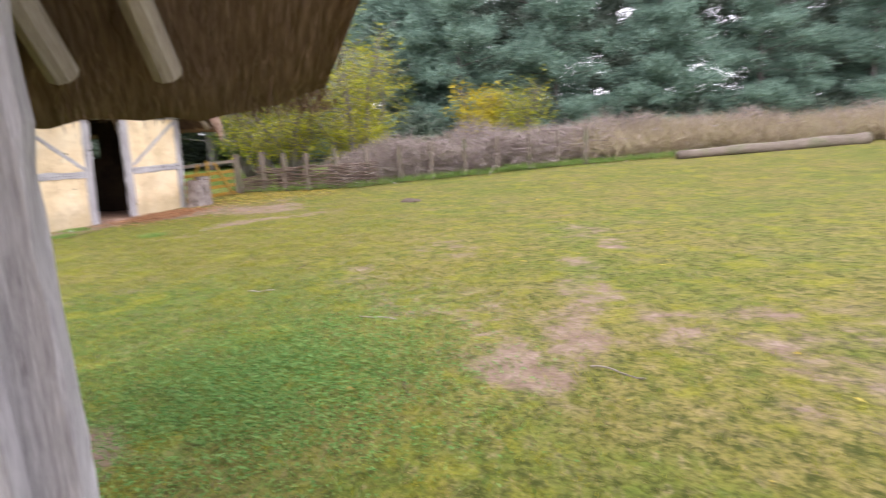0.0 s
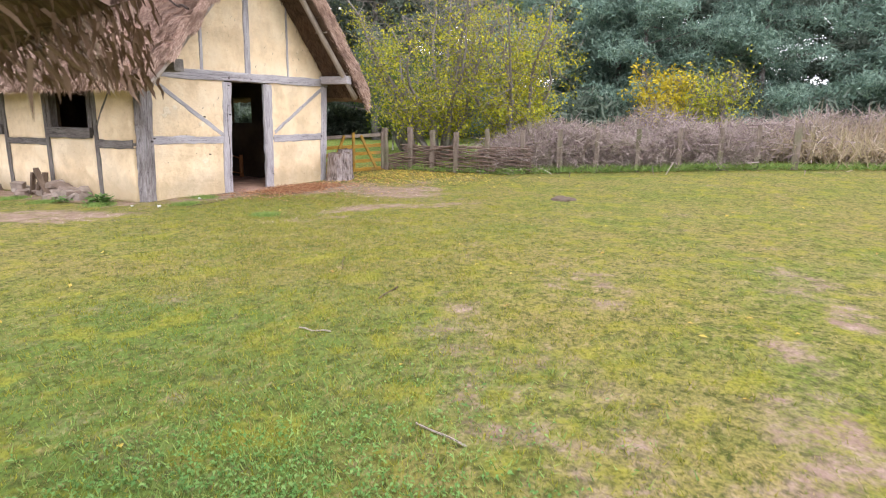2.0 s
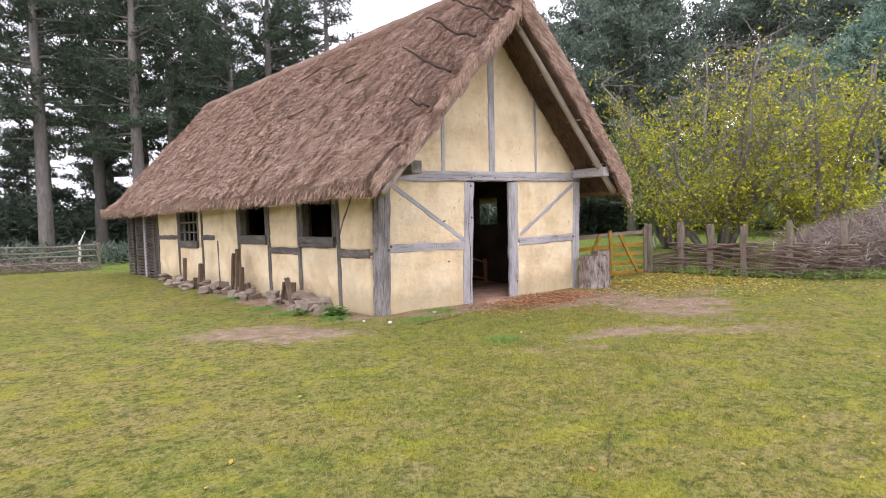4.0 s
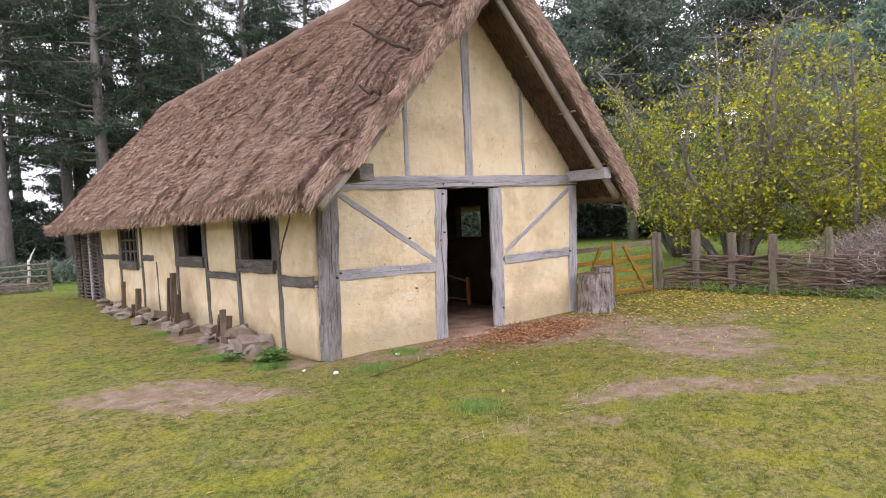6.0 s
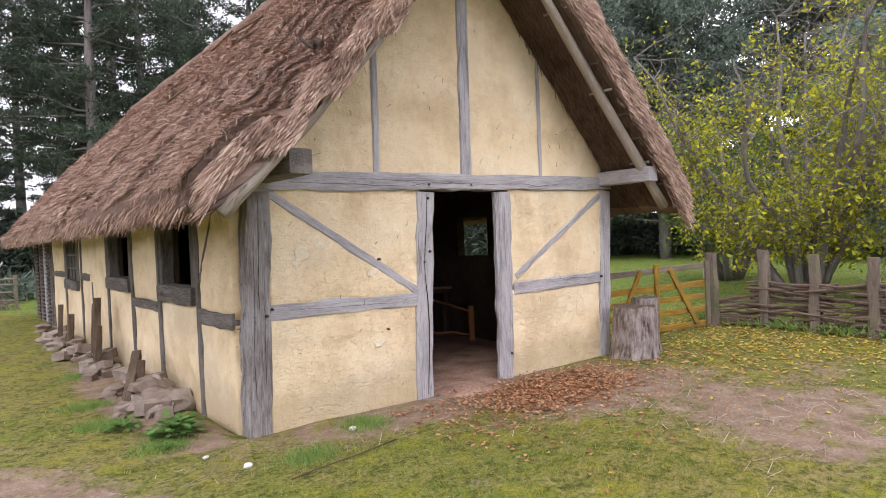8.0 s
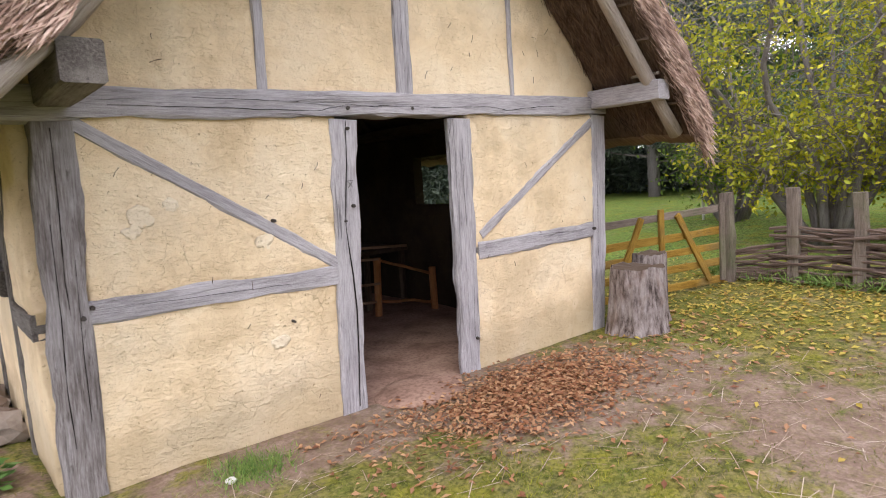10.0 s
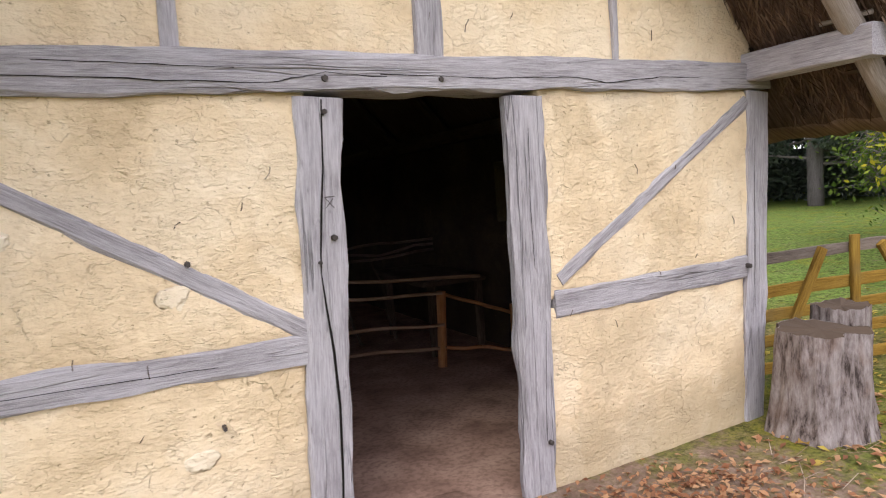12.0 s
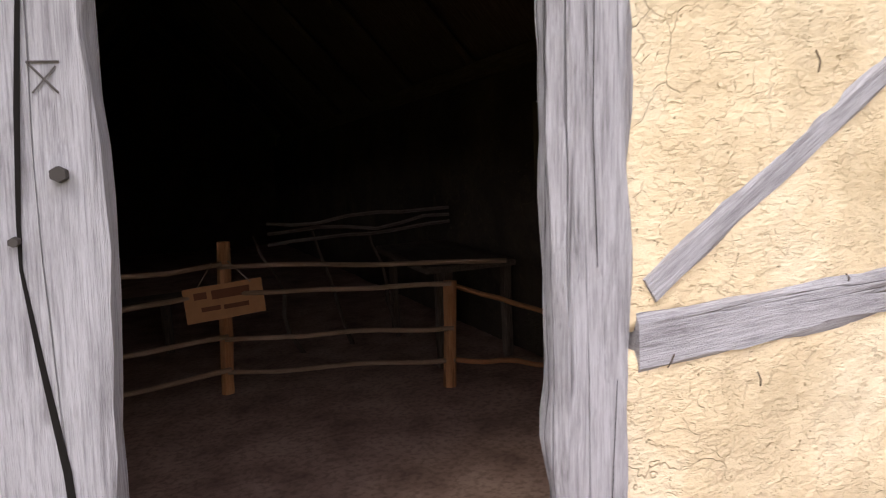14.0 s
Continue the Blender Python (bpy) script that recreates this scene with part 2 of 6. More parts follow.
def plaster_material(name, lo, mid, hi, dirt, dirt_z):
    m = Nodes(name, 0.93, 0.1)
    p = m.coord()
    a = m.noise(p, 1.6, 5, 0.6)
    col = m.ramp(a, (0.36, lo), (0.48, mid), (0.62, hi))
    worn = m.noise(m.coord(False, (1, 1, 0.8)), 2.1, 7, 0.72)
    col = m.mix(m.ramp(worn, (0.53, 0.0), (0.55, 0.3), (0.66, 0.4)), col, tuple(c * 0.9 for c in mid))
    grime = m.noise(p, 0.9, 6, 0.7)
    col = m.mix(m.ramp(grime, (0.52, 0.0), (0.62, 0.4)), col, tuple(c * k for c, k in zip(lo, (0.88, 0.92, 0.98))))
    b = m.noise(p, 13, 5, 0.65)
    col = m.mix(m.ramp(b, (0.55, 0.0), (0.75, 0.35)), col, lo)
    pale = m.noise(p, 2.7, 2, 0.4)
    col = m.mix(m.ramp(pale, (0.62, 0.0), (0.635, 0.45)), col, hi)
    # splashed earth along the foot of the wall
    sep = m.n("ShaderNodeSeparateXYZ")
    m.l(p, sep.inputs[0])
    foot = m.math("ADD", sep.outputs["Z"], m.math("MULTIPLY", m.noise(p, 5, 4), -0.35))
    col = m.mix(m.ramp(foot, (0.0, 0.55), (dirt_z, 0.0)), col, dirt)
    # hairline cracks where the daub has shrunk
    ck = None
    for scale, wide, lo_g, hi_g, wgt in ((2.6, 0.004, 0.54, 0.6, 1.0), (7.5, 0.014, 0.55, 0.62, 0.8), (17.0, 0.04, 0.56, 0.64, 0.6)):
        nt = m.n("ShaderNodeTexNoise")
        nt.inputs["Scale"].default_value = scale * 1.3
        nt.inputs["Detail"].default_value = 4
        m.l(p, nt.inputs["Vector"])
        vo = m.n("ShaderNodeTexVoronoi")
        vo.feature = "DISTANCE_TO_EDGE"
        vo.inputs["Scale"].default_value = scale
        m.l(m.mix(0.24 / scale * 2.6, p, nt.outputs["Color"]), vo.inputs["Vector"])
        gate = m.ramp(m.noise(p, scale * 0.8, 3), (lo_g, 0.0), (hi_g, wgt))
        c1 = m.math("MULTIPLY", m.ramp(vo.outputs["Distance"], (0.0, 1.0), (wide, 0.0)), gate)
        ck = c1 if ck is None else m.math("MAXIMUM", ck, c1)
    col = m.mix(m.math("MULTIPLY", ck, 0.3), col, (0.3, 0.21, 0.12))
    g2 = m.noise(m.coord(False, (1, 1, 2.2)), 26, 4, 0.6)
    flake = m.ramp(m.noise(m.coord(False, (1, 1, 1.5)), 5, 6, 0.7), (0.5, 0.0), (0.535, 1.0), (0.62, 0.8))
    pits = m.noise(p, 48, 2, 0.5)
    pit = m.ramp(pits, (0.7, 0.0), (0.74, 1.0))
    col = m.mix(m.math("MULTIPLY", pit, 0.55), col, (0.3, 0.2, 0.1))
    h = m.math("SUBTRACT", m.math("ADD", m.math("MULTIPLY", b, 1.0), m.math("ADD", m.math("MULTIPLY", g2, 0.5), m.math("MULTIPLY", flake, 0.2))), m.math("ADD", m.math("MULTIPLY", ck, 0.32), m.math("MULTIPLY", pit, 0.4)))
    return m.done(col, h, 0.85, 0.018)


M_PLASTER = plaster_material("ochre_plaster", (0.68, 0.53, 0.335), (0.82, 0.66, 0.44), (0.87, 0.735, 0.53), (0.4, 0.32, 0.2), 0.25)
M_PATCH = plaster_material("pale_plaster", (0.78, 0.65, 0.47), (0.85, 0.73, 0.54), (0.87, 0.77, 0.6), (0.4, 0.32, 0.2), 0.1)
# inner daub far darker than outside: the dim room's shade is in its colour
M_DAUB_SHADE = plaster_material("inside_daub_shade", (0.045, 0.034, 0.024), (0.065, 0.048, 0.034), (0.09, 0.066, 0.045), (0.05, 0.035, 0.024), 0.2)


def straw_material(name, stops, base=False):
    m = Nodes(name, 0.95, 0.06)
    if base:
        a = m.noise(m.coord(True, (3.5, 40, 40)), 1.4, 5, 0.65)
        b = m.noise(m.coord(), 1.1, 4)
        col = m.ramp(a, *zip((0.28, 0.5, 0.72), stops))
        col = m.mix(m.ramp(b, (0.4, 0.0), (0.65, 0.45)), col, stops[0])
        return m.done(col, a, 0.9, 0.03)
    col = m.ramp(m.island(), *zip((0.0, 0.4, 1.0), stops))
    b = m.noise(m.coord(), 0.9, 4)
    col = m.mix(m.ramp(b, (0.42, 0.0), (0.62, 0.3)), col, (0.35, 0.22, 0.145))
    c = m.noise(m.coord(), 4.5, 4, 0.6)
    col = m.mix(m.ramp(c, (0.34, 0.7), (0.5, 0.0)), col, stops[0])
    return m.done(col)


M_THATCH = straw_material("thatch", ((0.13, 0.084, 0.068), (0.275, 0.187, 0.152), (0.43, 0.315, 0.26)), True)
# darker copy of the thatch for its lower face, overhang shade included in the colour
M_THATCH_UNDER_SHADE = straw_material("thatch_underside_shade", ((0.06, 0.04, 0.032), (0.14, 0.096, 0.075), (0.24, 0.175, 0.14)), True)
M_STRAW = straw_material("straw", ((0.14, 0.086, 0.068), (0.41, 0.275, 0.22), (0.73, 0.565, 0.475)))
# straws below the overhang: its shade is mixed into the straw colour
M_STRAW_UNDER_SHADE = straw_material("underside_shade_straw", ((0.03, 0.02, 0.016), (0.09, 0.06, 0.045), (0.2, 0.145, 0.11)))
# hut fringe and underside straws, browned to carry the shade below the roof
M_STRAW_SHADE = straw_material("hut_shade_straw", ((0.085, 0.056, 0.044), (0.16, 0.11, 0.088), (0.27, 0.2, 0.165)))
M_THATCH_HUT = straw_material("hut_thatch", ((0.1, 0.064, 0.05), (0.2, 0.135, 0.106), (0.32, 0.23, 0.185)), True)
M_STRAW_PALE = straw_material("pale_straw", ((0.2, 0.14, 0.1), (0.38, 0.3, 0.24), (0.6, 0.52, 0.44)))


def leaf_material(name, stops, rough=0.7):
    m = Nodes(name, rough, 0.2)
    n = len(stops)
    col = m.ramp(m.island(), *[(i / (n - 1), c) for i, c in enumerate(stops)])
    m.done(col)
    tr = m.n("ShaderNodeBsdfTranslucent")
    m.l(col, tr.inputs[0])
    mx = m.n("ShaderNodeMixShader")
    mx.inputs[0].default_value = 0.3
    m.l(m.b.outputs[0], mx.inputs[1])
    m.l(tr.outputs[0], mx.inputs[2])
    m.l(mx.outputs[0], m.t.nodes["Material Output"].inputs[0])
    return m.m


M_NEEDLE = leaf_material("pine_needles", ((0.03, 0.045, 0.033), (0.06, 0.085, 0.058), (0.1, 0.13, 0.085)))
M_NEEDLE_BLUE = leaf_material("blue_pine_needles", ((0.12, 0.19, 0.155), (0.2, 0.3, 0.24), (0.29, 0.4, 0.32)))
M_NEEDLE_FAR = leaf_material("far_pine_needles", ((0.075, 0.1, 0.082), (0.13, 0.17, 0.135), (0.2, 0.24, 0.19)))
M_YELLOW = leaf_material("autumn_leaves", ((0.2, 0.24, 0.03), (0.36, 0.38, 0.035), (0.62, 0.56, 0.05), (0.27, 0.34, 0.05)))
M_GREENLEAF = leaf_material("green_leaves", ((0.07, 0.13, 0.025), (0.12, 0.2, 0.035), (0.2, 0.28, 0.05)))
M_GOLD = leaf_material("golden_leaves", ((0.38, 0.3, 0.02), (0.6, 0.48, 0.04), (0.46, 0.42, 0.06)))
M_RUST = leaf_material("fallen_brown_leaves", ((0.2, 0.085, 0.05), (0.41, 0.195, 0.1), (0.58, 0.36, 0.2), (0.29, 0.14, 0.08)))
M_FALLEN = leaf_material("fallen_yellow_leaves", ((0.4, 0.28, 0.05), (0.55, 0.45, 0.1), (0.35, 0.2, 0.06)))
M_BLADE = leaf_material("grass_blades", ((0.1, 0.142, 0.025), (0.19, 0.212, 0.04), (0.285, 0.258, 0.07), (0.42, 0.315, 0.165)))
M_MOSSY = leaf_material("mossy_grass", ((0.14, 0.17, 0.018), (0.25, 0.26, 0.026), (0.37, 0.345, 0.045), (0.17, 0.23, 0.04)))
M_LUSH = leaf_material("lush_grass", ((0.13, 0.23, 0.06), (0.21, 0.33, 0.09), (0.32, 0.39, 0.11)))
M_CLOVER = leaf_material("clover", ((0.09, 0.2, 0.05), (0.15, 0.3, 0.08), (0.24, 0.38, 0.12)))
M_WEED = leaf_material("weed_leaves", ((0.06, 0.14, 0.03), (0.11, 0.22, 0.05), (0.16, 0.28, 0.08)))
M_BRAMBLE = leaf_material("dry_bramble", ((0.18, 0.135, 0.13), (0.33, 0.26, 0.25), (0.46, 0.39, 0.37), (0.24, 0.22, 0.13)))
M_REED = leaf_material("dry_grass", ((0.25, 0.19, 0.13), (0.4, 0.32, 0.23), (0.5, 0.42, 0.3), (0.3, 0.27, 0.12)))


def stone_material():
    m = Nodes("rubble_stone", 0.9, 0.2)
    p = m.coord()
    a = m.noise(p, 7, 5, 0.65)
    r = m.objrand()
    col = m.mix(r, (0.22, 0.165, 0.135), (0.36, 0.31, 0.27))
    col = m.mix(m.ramp(a, (0.35, 0.6), (0.6, 0.0)), col, (0.14, 0.11, 0.09))
    return m.done(col, a, 0.7, 0.02)


M_STONE = stone_material()


def plain(name, col, rough=0.7, var=0.25):
    m = Nodes(name, rough, 0.2)
    a = m.noise(m.coord(), 14, 4)
    return m.done(m.mix(m.ramp(a, (0.3, var), (0.7, 0.0)), col, tuple(c * 0.45 for c in col)), a, 0.3, 0.004)


M_SIGN = plain("sign_board", (0.5, 0.24, 0.1))
M_INK = plain("sign_paint", (0.2, 0.07, 0.03))
M_CORD = plain("cord", (0.3, 0.22, 0.15))
M_GAP = plain("open_split", (0.012, 0.01, 0.009), 0.95)
M_EARTH = plain("turned_earth", (0.13, 0.1, 0.075), 0.95, 0.5)
M_IRON = plain("dark_peg_knot_hole", (0.07, 0.06, 0.055))
M_CUT = plain("carved_line", (0.12, 0.105, 0.1))
M_WHITE = plain("pale_marker", (0.65, 0.64, 0.6))
M_FARWOOD = plain("far_wood", (0.035, 0.045, 0.035), 0.95, 0.6)

DIRT = (  # worn earth: x, y, half-lengths, turn, weight
    (-1.8, -0.1, 1.9, 1.0, -50, 0.9), (2.2, -0.3, 3.4, 0.8, 0, 1.0), (3.6, -2.6, 1.3, 2.2, -25, 0.95), (3.3, -1.0, 2.2, 1.4, -10, 1.0), (4.3, -2.8, 1.0, 0.9, 0, 0.8),
    (1.5, -3.5, 1.3, 0.5, -20, 0.85), (2.4, -4.35, 1.4, 0.4, -30, 0.75), (-0.55, 3.0, 0.55, 4.4, 2, 0.95), (-0.3, 0.5, 0.5, 1.1, 0, 0.9),
    (-5.35, -9.2, 0.8, 0.42, 30, 0.85), (-4.7, -9.5, 0.9, 0.5, 10, 0.8), (-3.6, -9.6, 1.0, 0.42, 5, 0.75), (-4.5, -10.15, 0.9, 0.4, 15, 0.65), (-2.5, -9.5, 0.9, 0.35, 5, 0.6),
    (-1.4, -9.9, 0.7, 0.3, 0, 0.7), (-4.3, -8.9, 1.5, 0.7, 20, 0.5), (-3.7, -8.1, 1.5, 0.8, 30, 0.5), (-3.0, -7.4, 1.4, 0.7, 25, 0.45),
    (-6.6, -7.35, 0.55, 0.4, 40, 0.95), (0.2, -3.5, 1.2, 0.5, -20, 0.5), (-1.4, -7.9, 1.5, 0.6, 25, 0.5), (5.2, -2.3, 1.5, 0.8, -20, 0.55), (-5.0, -11.0, 2.0, 1.0, 10, 0.55), (-0.5, -9.6, 1.5, 0.7, 20, 0.5))


def ground_material():
    m = Nodes("ground", 0.95, 0.08)
    p = m.coord()
    n1, n2, n3 = m.noise(p, 0.8, 5, 0.6), m.noise(p, 5.5, 5, 0.65), m.noise(p, 38, 4, 0.7)
    n4, n5 = m.noise(p, 15, 5, 0.7), m.noise(p, 0.35, 3, 0.5)
    grass = m.ramp(n2, (0.32, (0.095, 0.132, 0.025)), (0.48, (0.19, 0.183, 0.042)), (0.66, (0.28, 0.228, 0.085)))
    grass = m.mix(m.ramp(n5, (0.42, 0.0), (0.58, 0.5)), grass, (0.12, 0.17, 0.03))
    grass = m.mix(m.ramp(n1, (0.44, 0.0), (0.6, 0.6)), grass, (0.25, 0.2, 0.075))
    lush = m.n("ShaderNodeMapping")
    lush.vector_type = "TEXTURE"
    lush.inputs["Location"].default_value = (-5.2, -6.3, 0)
    lush.inputs["Scale"].default_value = (3.0, 2.4, 9)
    m.l(p, lush.inputs["Vector"])
    far_off = m.n("ShaderNodeVectorMath", op="LENGTH")
    m.l(lush.outputs[0], far_off.inputs[0])
    wet = m.math("ADD", far_off.outputs["Value"], m.math("MULTIPLY", m.math("SUBTRACT", m.noise(p, 1.4, 5, 0.7), 0.5), 1.4))
    grass = m.mix(m.ramp(wet, (0.45, 0.8), (1.0, 0.0)), grass, (0.085, 0.155, 0.03))
    sep = m.n("ShaderNodeSeparateXYZ")
    m.l(p, sep.inputs[0])
    beyond = m.math("ADD", m.math("MULTIPLY", sep.outputs["X"], 0.1), m.math("MULTIPLY", sep.outputs["Y"], 0.06))
    grass = m.mix(m.ramp(beyond, (0.76, 0.0), (0.9, 0.8)), grass, (0.17, 0.28, 0.06))
    straws = m.noise(m.coord(False, (1, 2.5, 1)), 9, 5, 0.7)
    grass = m.mix(m.ramp(straws, (0.54, 0.0), (0.66, 0.65)), grass, (0.32, 0.25, 0.14))
    grass = m.mix(m.ramp(n4, (0.38, 0.9), (0.52, 0.0)), grass, (0.05, 0.062, 0.014))
    moss = m.noise(p, 2.4, 5, 0.65)
    grass = m.mix(m.ramp(moss, (0.52, 0.0), (0.62, 0.6)), grass, (0.25, 0.24, 0.03))
    grass = m.mix(m.ramp(n3, (0.35, 0.7), (0.56, 0.0)), grass, (0.045, 0.05, 0.014))
    earth = m.ramp(n2, (0.3, (0.18, 0.12, 0.092)), (0.5, (0.265, 0.188, 0.148)), (0.7, (0.36, 0.275, 0.225)))
    earth = m.mix(m.ramp(n3, (0.38, 0.5), (0.6, 0.0)), earth, (0.13, 0.09, 0.065))
    total = None
    for x, y, a, b, turn, wgt in DIRT:
        mp = m.n("ShaderNodeMapping")
        mp.vector_type = "TEXTURE"
        mp.inputs["Location"].default_value = (x, y, 0)
        mp.inputs["Rotation"].default_value = (0, 0, radians(turn))
        mp.inputs["Scale"].default_value = (a, b, 1)
        m.l(p, mp.inputs["Vector"])
        flat = m.n("ShaderNodeVectorMath", op="MULTIPLY")
        m.l(mp.outputs[0], flat.inputs[0])
        flat.inputs[1].default_value = (1, 1, 0)
        ln = m.n("ShaderNodeVectorMath", op="LENGTH")
        m.l(flat.outputs[0], ln.inputs[0])
        w = m.math("MULTIPLY", m.ramp(ln.outputs["Value"], (0.35, 1.0), (1.0, 0.0)), wgt)
        total = w if total is None else m.math("MAXIMUM", total, w)
    rag = m.math("ADD", total, m.math("MULTIPLY", m.math("SUBTRACT", m.noise(p, 3.2, 6, 0.7), 0.5), 2.3))
    spots = m.ramp(m.noise(p, 1.3, 6, 0.75), (0.56, 0.0), (0.68, 0.65))
    mask = m.math("MAXIMUM", m.ramp(rag, (0.3, 0.0), (0.85, 1.0)), spots)
    speck = m.ramp(m.noise(p, 24, 4, 0.75), (0.44, 0.0), (0.6, 1.0))
    mask = m.math("MULTIPLY", mask, m.math("ADD", m.math("MULTIPLY", speck, 0.5), m.ramp(mask, (0.35, 0.2), (1.0, 0.75))))
    col = m.mix(mask, grass, earth)
    return m.done(col, m.math("ADD", n2, m.math("MULTIPLY", n3, 0.5)), 0.6, 0.03)


M_GROUND = ground_material()


def floor_material():
    m = Nodes("earth_floor", 0.9, 0.15)
    p = m.coord()
    a, b = m.noise(p, 3, 5, 0.6), m.noise(p, 30, 3)
    col = m.ramp(a, (0.3, (0.2, 0.12, 0.09)), (0.5, (0.34, 0.215, 0.165)), (0.7, (0.45, 0.3, 0.23)))
    return m.done(m.mix(m.ramp(b, (0.35, 0.4), (0.55, 0.0)), col, (0.09, 0.05, 0.035)), a, 0.6, 0.02)


M_FLOOR = floor_material()


# ---- ground ----
def step(a, b, x):
    f = min(max((x - a) / (b - a), 0), 1)
    return f * f * (3 - 2 * f)


def gz(x, y):
    """Height of the ground: level by the house, rising gently to the east."""
    z = 0.05 * max(min(x, 13.0) - 5.0, 0) + 0.018 * nz(x * 0.7, y * 0.7, 0) + 0.012 * nz(x * 2.3, y * 2.3, 4)
    inside = step(-0.1, 0.25, x - K * y) * (1 - step(4.5, 4.9, x - K * y)) * step(0.0, 0.3, y) * (1 - step(13, 13.4, y))
    return z - 0.03 - 0.1 * inside


def axis(near0, near1, d, far):
    a = list(np.arange(near0, near1 + d / 2, d))
    g, up, dn = d, [], []
    hi, lo = near1, near0
    while hi < far or lo > -far:
        g *= 1.28
        hi, lo = hi + g, lo - g
        up.append(hi), dn.append(lo)
    return np.array(dn[::-1] + a + up)


def build_ground():
    xs, ys = axis(-9.6, 9.6, 0.12, 1500), axis(-12, 3.6, 0.12, 1500)
    co = np.array([(x, y, gz(x, y) if abs(x) < 60 and abs(y) < 60 else gz(min(max(x, -60), 60), 0)) for y in ys for x in xs])
    nx = len(xs)
    i = np.arange(len(ys) - 1)[:, None] * nx + np.arange(nx - 1)[None, :]
    i = i.ravel()
    me = mesh_arrays("ground", co, np.stack([i, i + 1, i + nx + 1, i + nx], 1), M_GROUND)
    me.polygons.foreach_set("use_smooth", [True] * len(me.polygons))
    tagged(new("ground", me), "yellow-green meadow worn to bare sandy earth in patches", "ground", kind="structure")


build_ground()


def dirt_weight(x, y):
    w = np.zeros_like(x)
    for cx, cy, a, b, turn, g in DIRT:
        c, s = math.cos(radians(turn)), math.sin(radians(turn))
        u, v = ((x - cx) * c + (y - cy) * s) / a, (-(x - cx) * s + (y - cy) * c) / b
        w = np.maximum(w, g * np.clip((1.1 - np.sqrt(u * u + v * v)) / 0.6, 0, 1))
    return w


LAT = np.array([[0.6 * nz(i * 0.21, j * 0.21, 11) + 0.45 * nz(i * 0.5, j * 0.5, 12) + 0.35 * nz(i * 1.1 + 0.3, j * 1.1, 13) for j in range(320)] for i in range(320)])


def ragged(x, y):
    """An uneven value at each place, the same each time."""
    return LAT[np.clip(((x + 15) * 10.6).astype(int), 0, 319), np.clip(((y + 18) * 10.6).astype(int), 0, 319)]


def in_house(x, y):
    xx = x - K * y
    return (xx > -0.02) & (xx < 4.85) & (y > -0.02) & (y < 13.5)


def blades(name, x, y, length, width, material, lean, seed):
    r = np.random.RandomState(seed)
    n = len(x)
    z = np.array([gz(a, b) for a, b in zip(x, y)])
    th, ph = r.uniform(0, math.tau, n), r.uniform(0, math.tau, n)
    ln = length * r.uniform(0.5, 1.3, n)
    le = lean * r.uniform(0.3, 1.4, n)
    p = np.stack([x, y, z - 0.004], 1)
    side = np.stack([np.cos(ph), np.sin(ph), np.zeros(n)], 1) * (width * r.uniform(0.6, 1.3, n))[:, None]
    tip = p + np.stack([np.cos(th) * np.sin(le), np.sin(th) * np.sin(le), np.cos(le)], 1) * ln[:, None]
    co = np.concatenate([p - side, p + side, tip])
    i = np.arange(n)
    return mesh_arrays(name, co, np.stack([i, i + n, i + 2 * n], 1), material)


